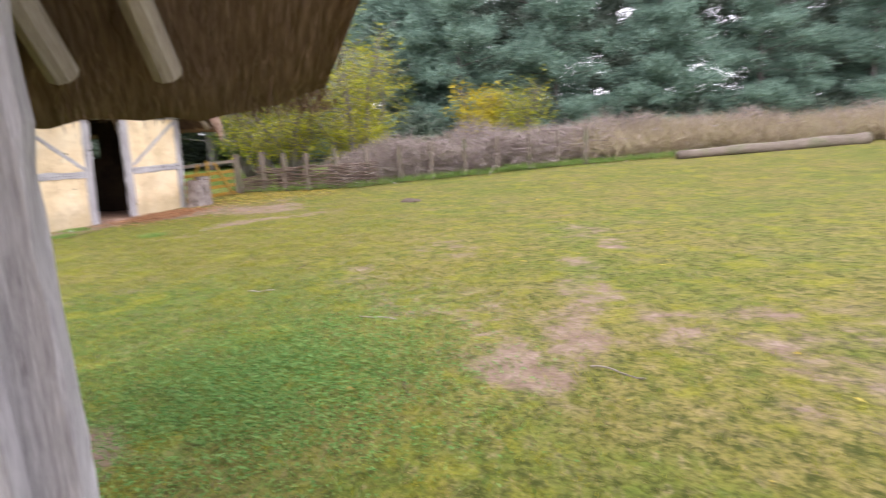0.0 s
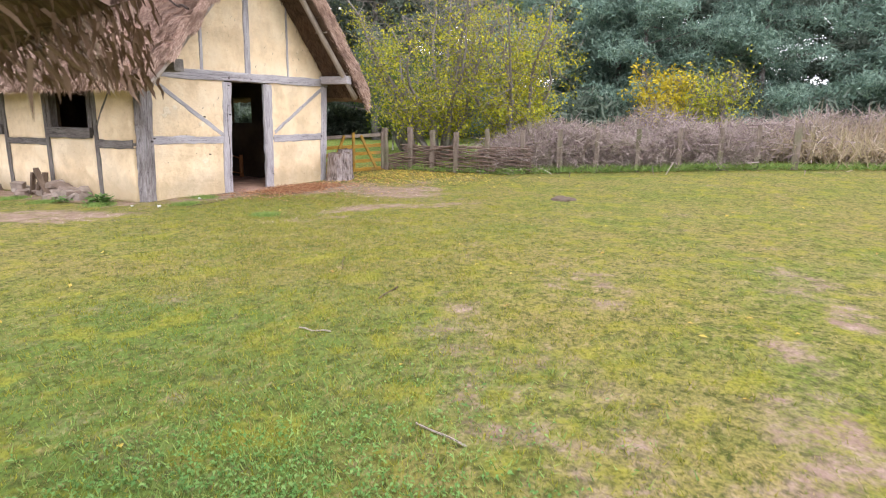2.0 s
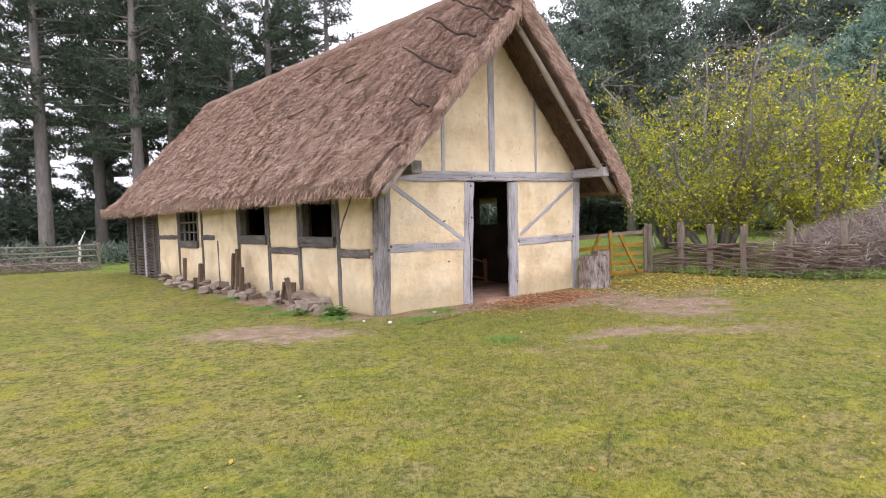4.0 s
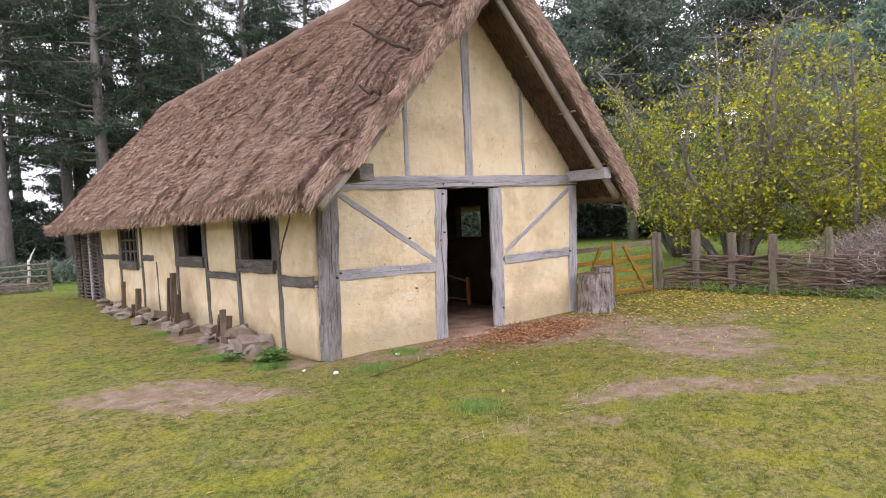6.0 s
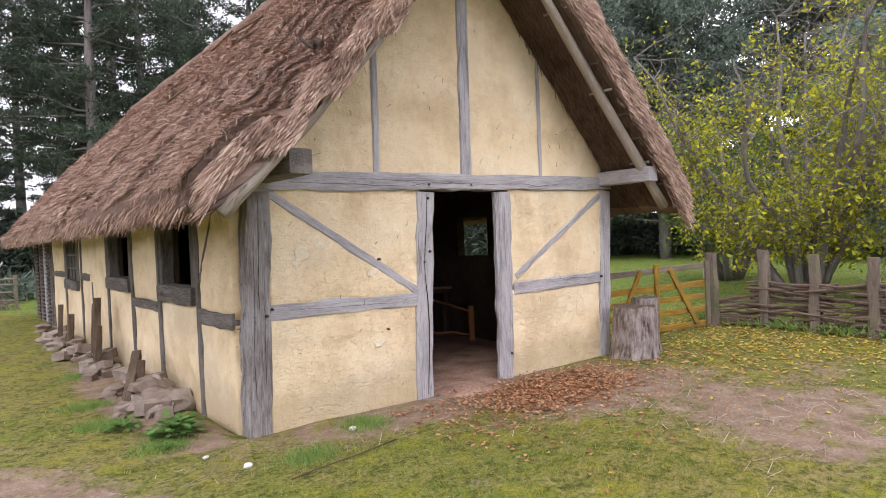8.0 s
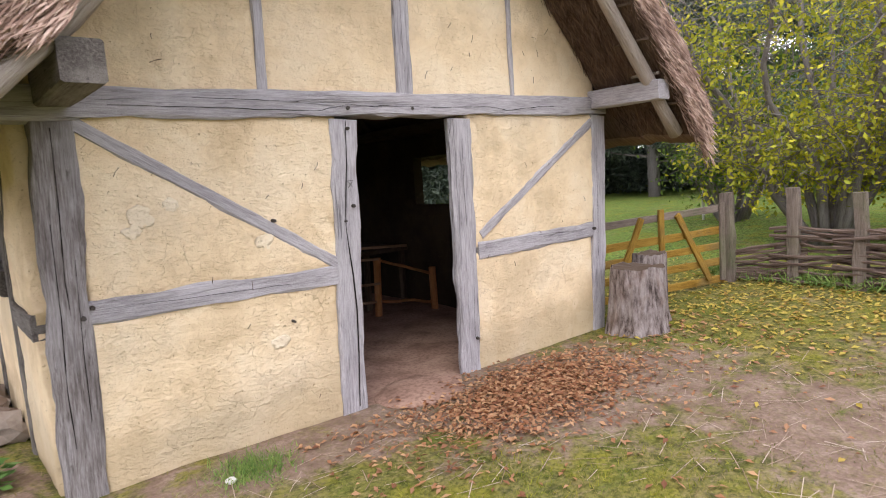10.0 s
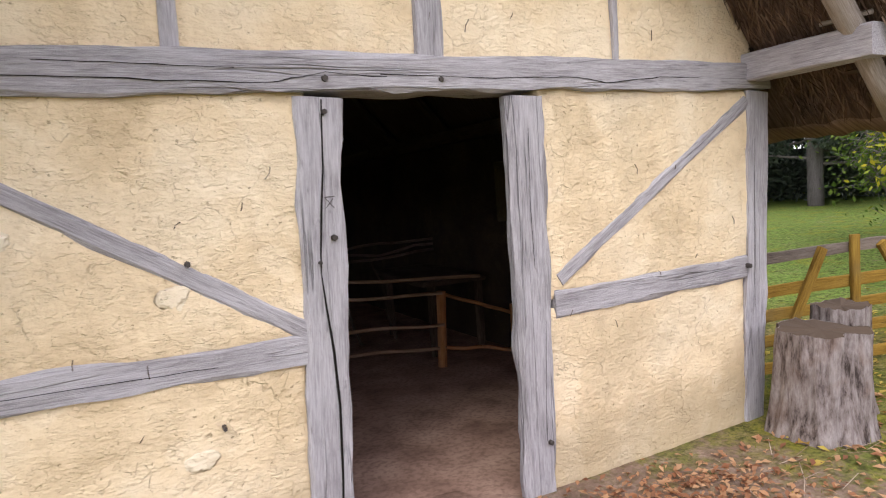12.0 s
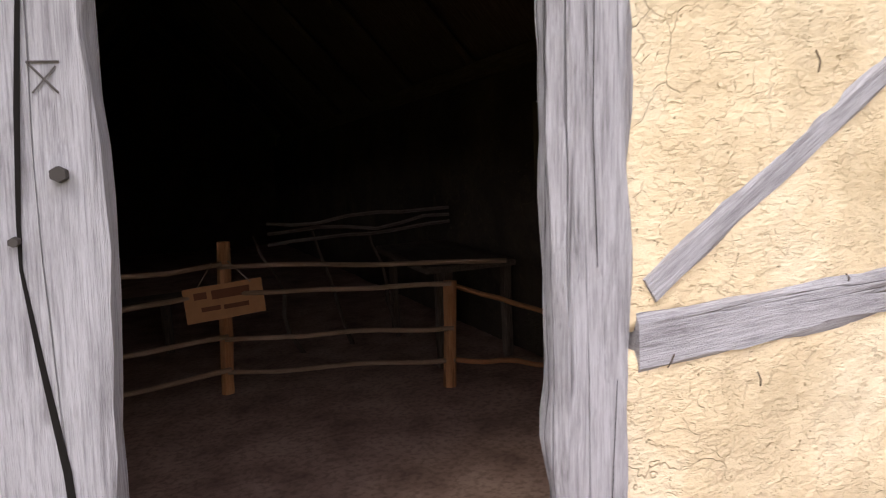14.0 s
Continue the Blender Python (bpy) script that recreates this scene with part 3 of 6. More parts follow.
def build_grass():
    r = np.random.RandomState(3)
    n = 420000
    # thick along the walked line, thinner away from it
    t = r.uniform(0, 1, n)
    cx, cy = -8.2 + 10.5 * t, -9.6 + 8.2 * t
    d, a = r.exponential(2.3, n) + r.uniform(0, 0.8, n), r.uniform(0, math.tau, n)
    x, y = cx + d * np.cos(a) + r.uniform(0, 4, n) * (r.uniform(0, 1, n) < 0.5), cy + d * np.sin(a)
    rag = ragged(x, y)
    w = np.clip((dirt_weight(x, y) + rag * 1.6 - 0.2) / 0.75, 0, 1)
    w = np.maximum(w, np.clip((rag - 0.12) / 0.3, 0, 0.85))
    keep = (r.uniform(0, 1, n) > w * 0.93) & ~in_house(x, y) & (np.abs(x) < 14) & (y > -18) & (y < 14)
    # clumps
    cl = np.sin(x * 3.1 + np.sin(y * 2.3) * 2) * np.sin(y * 2.7 + np.sin(x * 1.9) * 2)
    keep &= r.uniform(-0.9, 1.3, n) < cl + 0.5
    x, y = x[keep], y[keep]
    tagged(new("grass", blades("grass", x, y, 0.03, 0.0026, M_BLADE, 1.05, 5)), "short yellow-green grass growing over the meadow", "grass", kind="stuff")
    m = 5200
    t = r.uniform(0, 1, m)
    cx, cy = -7.6 + 10.0 * t + r.normal(0, 1.9, m) + 0.8, -9.4 + 8.0 * t + r.normal(0, 1.7, m)
    k = np.repeat(np.arange(m), 13)
    rad = r.uniform(0.03, 0.09, m)[k]
    x, y = cx[k] + r.normal(0, 1, len(k)) * rad, cy[k] + r.normal(0, 1, len(k)) * rad * 0.7
    ok = ~in_house(x, y) & (dirt_weight(x, y) < 0.5 + 0.4 * r.uniform(0, 1, len(k)))
    x, y = x[ok], y[ok]
    tagged(new("grass", blades("grass_clumps", x, y, 0.04, 0.0034, M_MOSSY, 1.0, 15)), "mossy yellow-green clumps standing above the short sward", "grass", kind="stuff")
    n = 13000
    x, y = r.normal(-5.6, 0.75, n), r.normal(-7.75, 0.62, n)
    tagged(new("grass", blades("lush_grass", x, y, 0.05, 0.0045, M_LUSH, 1.0, 6)), "longer lush green grass and clover beside the path", "grass", kind="stuff")
    n = 11000
    x, y = r.normal(-5.75, 0.7, n), r.normal(-7.9, 0.55, n)
    ok = ragged(x * 2, y * 2) > -0.3 + 0.25 * np.hypot(x + 5.75, y + 7.9) - 0.1
    scatter_leaves("clover", x[ok], y[ok], 0.0115, M_CLOVER, "patch of bright green clover in the meadow", 71, 0.03)
    n = 9000
    k = r.randint(0, 7, n)
    c = np.array([(0.0, -2.7), (-0.9, 1.4), (0.2, -0.75), (0.9, -0.35), (-0.6, 0.35), (-0.75, 4.2), (-0.9, 2.3)])[k]
    x, y = c[:, 0] + r.normal(0, 0.11, n), c[:, 1] + r.normal(0, 0.1, n)
    ok = ~in_house(x, y)
    tagged(new("grass_tufts", blades("grass_tufts", x[ok], y[ok], 0.06, 0.004, M_LUSH, 0.8, 9)), "small green grass tufts on worn earth", "grass", kind="stuff")


def scatter_leaves(name, x, y, size, material, label, seed, lift=0.0):
    """Curled leaves lying on the ground."""
    r = np.random.RandomState(seed)
    n = len(x)
    z = np.array([gz(a, b) for a, b in zip(x, y)]) + 0.008 + lift * r.uniform(0, 1, n)
    th = r.uniform(0, math.tau, n)
    s = size * r.uniform(0.6, 1.3, n)
    u = np.stack([np.cos(th), np.sin(th), r.uniform(-0.4, 0.4, n)], 1) * s[:, None]
    v = np.stack([-np.sin(th), np.cos(th), r.uniform(-0.5, 0.5, n)], 1) * (s * 0.5)[:, None]
    p = np.stack([x, y, z + s * 0.2], 1)
    co = np.concatenate([p - u, p + v + [0, 0, 0.006], p + u, p - v + [0, 0, 0.006]])
    i = np.arange(n)
    f = np.concatenate([np.stack([i, i + n, i + 2 * n], 1), np.stack([i, i + 2 * n, i + 3 * n], 1)])
    tagged(new(name, mesh_arrays(name, co, f, material)), label, "leaves", kind="stuff")


build_grass()


def build_fallen():
    r = np.random.RandomState(11)
    n = 4200
    x, y = r.normal(2.92, 0.5, n), -0.62 + r.normal(0, 0.27, n) - 0.25 * (r.uniform(0, 1, n))
    ok = (y < -0.06)
    scatter_leaves("fallen_leaves", x[ok], y[ok], 0.0235, M_RUST, "drift of dry red-brown fallen leaves before the doorway", 12, 0.03)
    n = 1000
    x, y = r.uniform(1.2, 5.6, n), -0.2 - np.abs(r.normal(0, 1.0, n))
    scatter_leaves("fallen_leaves", x, y, 0.026, M_RUST, "scattered dry brown leaves on bare earth", 13)
    n = 2600
    x, y = r.normal(6.6, 0.9, n), r.normal(-1.3, 1.2, n)
    scatter_leaves("fallen_leaves", x, y, 0.03, M_FALLEN, "yellow fallen leaves in the grass below the hedge", 14)
    n = 160
    x, y = r.uniform(-8, 6, n), r.uniform(-11, -1, n)
    scatter_leaves("fallen_leaves", x, y, 0.026, M_FALLEN, "single yellow leaves lying on the meadow", 15)
    # straw and short sticks on the worn earth
    n = 900
    x, y = r.uniform(-2.6, 5.0, n), r.uniform(-3.4, -0.3, n)
    ok = dirt_weight(x, y) > 0.3
    x, y = x[ok], y[ok]
    n = len(x)
    z = np.array([gz(a, b) for a, b in zip(x, y)]) + 0.008
    th, ln = r.normal(0.15, 0.7, n), r.uniform(0.04, 0.16, n)
    u = np.stack([np.cos(th), np.sin(th), r.uniform(-0.06, 0.1, n)], 1) * ln[:, None]
    v = np.stack([-np.sin(th), np.cos(th), np.zeros(n)], 1) * 0.0022
    p = np.stack([x, y, z], 1)
    co = np.concatenate([p - u - v, p + u - v, p + u + v, p - u + v])
    i = np.arange(n)
    tagged(new("straw_litter", mesh_arrays("straw_litter", co, np.stack([i, i + n, i + 2 * n, i + 3 * n], 1), M_STRAW_PALE)), "loose straw lying on the bare earth", "straw", kind="stuff")


build_fallen()

# ---- the timber-framed house ----
HW = 4.77  # gable width
house = thing("timber_framed_house", "yellow-plastered timber-framed house with a steep thatched roof", "house")


def under(x):
    """Underside of the thatch across the gable."""
    return 2.36 + 1.1 * min(x - 0.05, HW - x)


def plaster(x0, x1, zb, zt, y0=0.0, thick=0.13, d=0.03, bulge=0.012, tol=None):
    """An infill panel in the gable: zt is a height or a function of x; edges rounded back, face uneven."""
    bm = bmesh.new()
    nx = max(int((x1 - x0) / d), 2)
    top = zt if callable(zt) else (lambda x: zt)
    low = zb if callable(zb) else (lambda x: zb)
    nzn = max(int((max(top(x0 + (x1 - x0) * i / 8) for i in range(9)) - low(x0)) / d), 2)
    front, back = [], []
    for i in range(nx + 1):
        x = x0 + (x1 - x0) * i / nx
        cf, cb = [], []
        for j in range(nzn + 1):
            z = low(x) + (top(x) - low(x)) * j / nzn
            e = min(i, nx - i, j, nzn - j)
            edge = 0.014 if e == 0 else (0.004 if e == 1 else 0)
            q = bulge * (nz(x * 2.1, z * 2.1, 3) + 0.6 * nz(x * 7, z * 7, 9) + 0.35 * nz(x * 17, z * 22, 1) + 0.22 * nz(x * 30, z * 44, 5))
            cf.append(bm.verts.new((x + (0.006 * nz(z * 9, x, 5) if i in (0, nx) else 0), y0 + edge - q, z)))
            cb.append(bm.verts.new((x, y0 + thick, z)))
        front.append(cf), back.append(cb)
    for i in range(nx):
        for j in range(nzn):
            bm.faces.new((front[i][j], front[i + 1][j], front[i + 1][j + 1], front[i][j + 1]))
            bm.faces.new((back[i][j], back[i][j + 1], back[i + 1][j + 1], back[i + 1][j]))
    for i in range(nx):
        bm.faces.new((front[i][0], back[i][0], back[i + 1][0], front[i + 1][0]))
        bm.faces.new((front[i][nzn], front[i + 1][nzn], back[i + 1][nzn], back[i][nzn]))
    for j in range(nzn):
        bm.faces.new((front[0][j], front[0][j + 1], back[0][j + 1], back[0][j]))
        bm.faces.new((front[nx][j], back[nx][j], back[nx][j + 1], front[nx][j + 1]))
    return bm


def panel(name, *a, side="front", label="", **k):
    bm = plaster(*a, **k)
    if side == "left":  # a panel of the left long wall: x becomes y, the face looks to -x
        for v in bm.verts:
            v.co = Vector((v.co.y, v.co.x, v.co.z))
        bmesh.ops.reverse_faces(bm, faces=bm.faces[:])
    ob = part(name, bm, M_PLASTER, house, label, shear=side == "left", smooth=True)
    return ob


def timber(name, p0, p1, w, d, side, mat=None, label="", shear=False, **k):
    return part(name, beam(bmesh.new(), p0, p1, w, d, side, **k), mat or M_OAK, house, label, shear=shear)


# gable infill
panel("plaster_panel", 0.2, 1.76, -0.1, 0.96, y0=0.005)
panel("plaster_panel", 0.24, 1.86, 1.02, 2.09, y0=0.005)
panel("plaster_panel", 3.02, 4.62, -0.1, 0.95, y0=0.005)
panel("plaster_panel", 3.06, 4.72, 1.0, 2.11, y0=0.005)
TOP = lambda x: max(under(x) + 0.12, 2.27)
panel("plaster_panel", 0.06, 1.345, 2.2, TOP, bulge=0.007)
panel("plaster_panel", 1.37, 2.43, 2.2, TOP, bulge=0.007)
panel("plaster_panel", 2.5, 3.6, 2.2, TOP, bulge=0.007)
panel("plaster_panel", 3.61, 4.74, 2.2, TOP, bulge=0.007)
# gable frame
X, Y, Z = (1, 0, 0), (0, 1, 0), (0, 0, 1)
timber("corner_post", (0.105, 0.09, -0.14), (0.18, 0.09, 2.06), 0.205, 0.2, X, M_OAK_MID, seg=26, wob=0.012, label="cracked grey oak corner post")
timber("corner_post", (4.66, 0.09, -0.14), (4.785, 0.09, 2.1), 0.2, 0.2, X, seg=24, wob=0.01)
timber("door_post", (1.8, 0.075, -0.14), (1.915, 0.075, 2.05), 0.2, 0.18, X, seg=24, wob=0.012, label="split grey oak door post")
timber("door_post", (2.945, 0.03, -0.14), (2.995, 0.03, 2.06), 0.2, 0.1, X, seg=34, wob=0.013, w1=0.23, label="wavy-edged grey oak door post", cham=0.03)
timber("tie_beam", (-0.1, 0.07, 2.125), (4.87, 0.07, 2.19), 0.165, 0.2, Z, seg=40, wob=0.012, label="long cracked grey oak tie beam")
timber("king_stud", (2.46, 0.06, 2.2), (2.515, 0.06, 4.9), 0.15, 0.15, X, seg=22, wob=0.009, w1=0.14)
timber("stud", (1.355, 0.06, 2.2), (1.39, 0.06, 3.9), 0.065, 0.14, X, seg=16, wob=0.008)
timber("stud", (3.605, 0.06, 2.22), (3.62, 0.06, 3.9), 0.045, 0.14, X, seg=16, wob=0.007)
timber("rail", (0.19, 0.053, 1.005), (1.8, 0.053, 0.972), 0.135, 0.12, Z, seg=18, wob=0.012)
timber("rail", (3.1, 0.05, 0.965), (4.63, 0.05, 0.995), 0.145, 0.12, Z, seg=18, wob=0.012)
timber("brace", (0.25, 0.03, 2.04), (1.8, 0.03, 1.04), 0.085, 0.07, Z, seg=18, wob=0.006)
timber("brace", (4.68, 0.03, 2.04), (3.14, 0.03, 1.1), 0.08, 0.07, Z, seg=18, wob=0.006)
# a deep shake that runs down the split door post
bm = bmesh.new()
tube(bm, [(1.925, -0.018, 2.04), (1.905, -0.018, 1.75), (1.88, -0.018, 1.55), (1.862, -0.018, 1.38), (1.856, -0.018, 1.3), (1.865, -0.018, 1.15), (1.88, -0.018, 0.95), (1.885, -0.018, 0.7), (1.87, -0.018, 0.4), (1.84, -0.018, 0.0)], [0.003, 0.004, 0.005, 0.004, 0.003, 0.005, 0.007, 0.007, 0.006, 0.004], 5)
for v in bm.verts:
    v.co.y = -0.019 + (v.co.y + 0.018) * 0.1
part("shake", bm, M_GAP, house, "dark open split in the post")
def shake(pts, r0, depth_y):
    """A long drying crack along a timber: points (x, z) on the gable's face."""
    q = []
    for (xa, za), (xb, zb) in zip(pts, pts[1:]):
        q += [(xa + (xb - xa) * k / 5, depth_y, za + (zb - za) * k / 5 + 0.006 * nz(xa * 3 + k * 0.9, za * 5 + k, 2)) for k in range(5)]
    bm = tube(bmesh.new(), q, [max(0.0012, r0 * (0.6 + 0.8 * nz(k * 0.7, pts[0][0], 1))) for k in range(len(q))], 5)
    for v in bm.verts:
        v.co.y = depth_y - 0.003 + (v.co.y - depth_y) * 0.1
    part("shake", bm, M_GAP, house, "dark drying crack in the timber")


shake(((0.45, 2.12), (1.2, 2.11), (1.7, 2.1), (1.95, 2.15), (2.3, 2.13)), 0.0035, -0.031)
shake(((2.2, 2.15), (2.8, 2.14), (3.3, 2.155), (3.5, 2.13), (3.9, 2.165), (4.3, 2.17)), 0.0035, -0.031)
shake(((0.9, 2.17), (1.3, 2.165), (1.65, 2.16)), 0.0025, -0.031)
shake(((0.17, 2.0), (0.16, 1.6), (0.14, 1.2), (0.145, 1.0)), 0.004, -0.012)
shake(((0.11, 1.5), (0.1, 1.0), (0.08, 0.6), (0.085, 0.2)), 0.004, -0.012)
shake(((0.2, 1.3), (0.18, 0.8), (0.17, 0.3)), 0.003, -0.012)
shake(((2.98, 1.9), (2.965, 1.5), (2.97, 1.1)), 0.002, -0.021)
shake(((3.02, 0.9), (2.99, 0.5), (2.98, 0.2)), 0.002, -0.021)
shake(((4.72, 1.8), (4.7, 1.2), (4.68, 0.6)), 0.0025, -0.012)
shake(((0.5, 1.0), (1.0, 0.985), (1.5, 0.965)), 0.002, -0.0085)
shake(((2.49, 3.6), (2.47, 3.0), (2.46, 2.4)), 0.002, -0.017)
# plates carried forward to hold the verge poles
timber("wall_plate", (0.2, -0.78, 2.2), (0.2, 1.6, 2.2), 0.18, 0.19, X, M_OAK_DARK, seg=14, shear=True)
timber("wall_plate", (4.72, -0.74, 2.24), (4.72, 0.16, 2.24), 0.17, 0.17, X, M_OAK, seg=10, shear=True)
# inner length of the same plate: room shade given by a darker wood colour
timber("wall_plate", (4.72, 0.17, 2.24), (4.72, 12.9, 2.24), 0.16, 0.16, X, M_OLD, seg=20, shear=True)
# first entry stands for a knot, (1.33, 1.4) for a hole in the plaster
for px, pz, r in ((1.855, 1.345, 0.009), (1.93, 1.985, 0.014), (1.927, 1.447, 0.015), (1.945, 2.125, 0.017), (2.5, 2.13, 0.014), (3.0, 0.25, 0.016), (1.33, 1.4, 0.013), (1.4, 0.72, 0.01), (0.2, 0.98, 0.016), (4.62, 1.0, 0.016), (0.25, 1.03, 0.014)):
    bm = bmesh.new()
    bmesh.ops.create_cone(bm, cap_ends=True, segments=6, radius1=r, radius2=r * 0.85, depth=0.05, matrix=Matrix.Translation((px, -0.017, pz)) @ Matrix.Rotation(radians(90), 4, "X"))
    part("peg", bm, M_IRON, house)
bm = bmesh.new()
for a, b in (((-0.035, 0.04), (0.03, -0.04)), ((0.03, 0.03), (-0.03, -0.04)), ((-0.035, 0.04), (0.04, 0.042))):
    tube(bm, [(1.922 + a[0] * 0.6, -0.017, 1.6 + a[1] * 0.6), (1.922 + b[0] * 0.6, -0.017, 1.6 + b[1] * 0.6)], 0.0018, 4)
part("carpenters_mark", bm, M_CUT, house, "cross scratched into the door post")

# pale repairs and straw ends that stick out of the plaster
for k, (px, pz, rr) in enumerate(((0.56, 1.5, 0.075), (0.72, 1.55, 0.05), (1.27, 1.27, 0.07), (0.5, 1.42, 0.05), (1.3, 0.6, 0.06))):
    bm = bmesh.new()
    lump(bm, (px, 0.002, pz), rr * 0.8, k * 3.1, 3, (1.2, 0.06, 1.0), 0.6)
    part("plaster_patch", bm, M_PATCH, house, "pale rough repair in the plaster", smooth=True)
q = random.Random(12)
for k in range(46):
    if k < 30:
        px = q.uniform(0.7, 4.2)
        pz = q.uniform(2.35, max(2.5, under(px) - 0.15))
    else:
        px, pz = q.choice((q.uniform(0.3, 1.7), q.uniform(3.15, 4.6))), q.uniform(0.15, 2.0)
    a, ln = q.gauss(1.57, 0.6), q.uniform(0.008, 0.035)
    p0 = Vector((px - math.cos(a) * ln, -0.006, pz - math.sin(a) * ln))
    p1 = Vector((px + math.cos(a) * ln, -0.016, pz + math.sin(a) * ln))
    part("straw_end", tube(bmesh.new(), [p0, p0.lerp(p1, 0.5) + Vector((q.gauss(0, 0.004), -0.004, 0)), p1], 0.0022, 4), M_OLD, house)

# left long wall: studs, rails, windows, infill
LW = "left"
for y0, y1, zb, zt in ((0.2, 1.1, -0.1, 0.9), (0.2, 1.1, 0.95, 2.3), (1.16, 2.4, -0.1, 1.06), (2.5, 3.66, -0.1, 0.9), (2.5, 3.66, 0.95, 2.3), (3.74, 5.12, -0.1, 1.1),
                       (5.22, 7.3, -0.1, 2.3), (7.38, 9.02, -0.1, 0.95), (9.1, 10.75, -0.1, 2.3), (7.38, 7.6, 0.95, 2.3), (9.0, 9.1, 0.95, 2.3)):
    panel("plaster_panel", y0, y1, zb, zt, side=LW, d=0.09)
for y, w, zt in ((1.1, 0.1, 2.3), (2.45, 0.11, 2.3), (3.7, 0.1, 2.3), (5.17, 0.11, 2.3), (6.33, 0.07, 1.1), (7.34, 0.09, 2.3), (9.06, 0.09, 2.3), (10.8, 0.13, 2.3)):
    timber("stud", (0.055, y, -0.12), (0.055, y + 0.02, zt), w, 0.13, Y, M_OAK_DARK, shear=True, seg=12, wob=0.008)
for y0, y1, z, w in ((0.2, 1.06, 0.925, 0.14), (2.5, 3.66, 0.93, 0.12), (6.5, 7.3, 1.17, 0.13), (9.1, 10.7, 1.17, 0.12)):
    timber("rail", (0.05, y0, z), (0.05, y1, z), w, 0.13, Z, M_OAK_DARK, shear=True, seg=10, wob=0.01)
timber("brace", (0.02, 1.1, 1.2), (0.02, 0.55, 2.0), 0.05, 0.05, Y, M_OAK_DARK, shear=True, seg=8)


def window(y0, y1, sill, lattice):
    w = part("window", beam(bmesh.new(), (0.045, y0 - 0.04, sill - 0.09), (0.045, y1 + 0.04, sill - 0.09), 0.18, 0.17, Z, seg=10, wob=0.008), M_OAK_DARK, house, "unglazed window opening with a dark oak sill", shear=True)
    for y in (y0, y1):
        bm = beam(bmesh.new(), (0.07, y, sill), (0.07, y, 2.2), 0.1, 0.14, Y, seg=8)
        part("window_jamb", bm, M_OAK_DARK, w, shear=True)
    if lattice:
        for f in (0.3, 0.55, 0.8):
            part("bar", tube(bmesh.new(), [(0.06, y0 + (y1 - y0) * f, sill - 0.02), (0.06, y0 + (y1 - y0) * f, 2.2)], 0.03, 6), M_OAK_DARK, w, shear=True)
        for z in (sill + 0.22, sill + 0.47):
            part("bar", tube(bmesh.new(), [(0.05, y0, z), (0.05, y1, z)], 0.025, 6), M_OAK_DARK, w, shear=True)


window(1.25, 2.37, 1.19, False)
window(3.82, 5.1, 1.22, False)
window(7.64, 8.98, 1.08, True)

# woven wattle screen closing the far end of the long wall
screen = part("wattle_screen", tube(bmesh.new(), [(0.05, 12.2, -0.1), (0.05, 12.2, 2.1)], 0.06, 8), M_OAK, house, "dark woven wattle screen below the eave", shear=True)
for y in (11.3, 13.1, 14.0):
    part("upright", tube(bmesh.new(), [(0.05, y, -0.1), (0.05, y, 2.1)], 0.05, 7), M_WATTLE, screen, shear=True)
for i in range(44):
    z = -0.02 + i * 0.046
    s = 1 if i % 2 else -1
    pts = [(0.05 + s * 0.05 * math.cos((y - 10.9) * math.pi / 0.9), y, z + 0.012 * nz(i, y, 3)) for y in np.arange(10.9, 14.15, 0.3)]
    part("withy", tube(bmesh.new(), pts, 0.021, 5), M_WATTLE, screen, shear=True)


def wall_slab(name, x0, x1, y0, y1, z0, z1, mat, holes=()):
    """A plain upright wall along y with openings (y0, y1, z0, z1) cut through it."""
    bm = bmesh.new()
    ys = sorted({y0, y1, *[h[0] for h in holes], *[h[1] for h in holes]})
    zs = sorted({z0, z1, *[h[2] for h in holes], *[h[3] for h in holes]})
    for a, b in zip(ys, ys[1:]):
        for c, d in zip(zs, zs[1:]):
            if not any(h[0] <= a and b <= h[1] and h[2] <= c and d <= h[3] for h in holes):
                bmesh.ops.create_cube(bm, size=1, matrix=Matrix.LocRotScale(((x0 + x1) / 2, (a + b) / 2, (c + d) / 2), None, (x1 - x0, b - a, d - c)))
    bmesh.ops.remove_doubles(bm, verts=bm.verts[:], dist=0.0005)
    return part(name, bm, mat, house, shear=True)


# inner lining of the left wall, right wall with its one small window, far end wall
wall_slab("inner_lining", 0.14, 0.19, 0.16, 13.3, -0.12, 2.4, M_DAUB_SHADE, [(1.3, 2.32, 1.19, 2.2), (3.87, 5.05, 1.22, 2.2), (7.69, 8.93, 1.08, 2.2)])
wall_slab("right_wall", 4.62, 4.76, 0.2, 13.3, -0.12, 2.15, M_DAUB_SHADE, [(2.05, 2.75, 1.27, 1.88)])
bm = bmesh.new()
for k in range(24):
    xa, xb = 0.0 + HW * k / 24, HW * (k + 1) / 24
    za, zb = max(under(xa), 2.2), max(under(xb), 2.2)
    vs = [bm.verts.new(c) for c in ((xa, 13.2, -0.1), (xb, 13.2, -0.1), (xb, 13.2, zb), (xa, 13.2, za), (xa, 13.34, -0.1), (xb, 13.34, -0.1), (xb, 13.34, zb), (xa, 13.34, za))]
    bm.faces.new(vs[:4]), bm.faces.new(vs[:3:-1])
part("end_wall", bm, M_DAUB_SHADE, house, shear=True)

# ---- thatch ----
RX, RZ = 2.41, 5.42


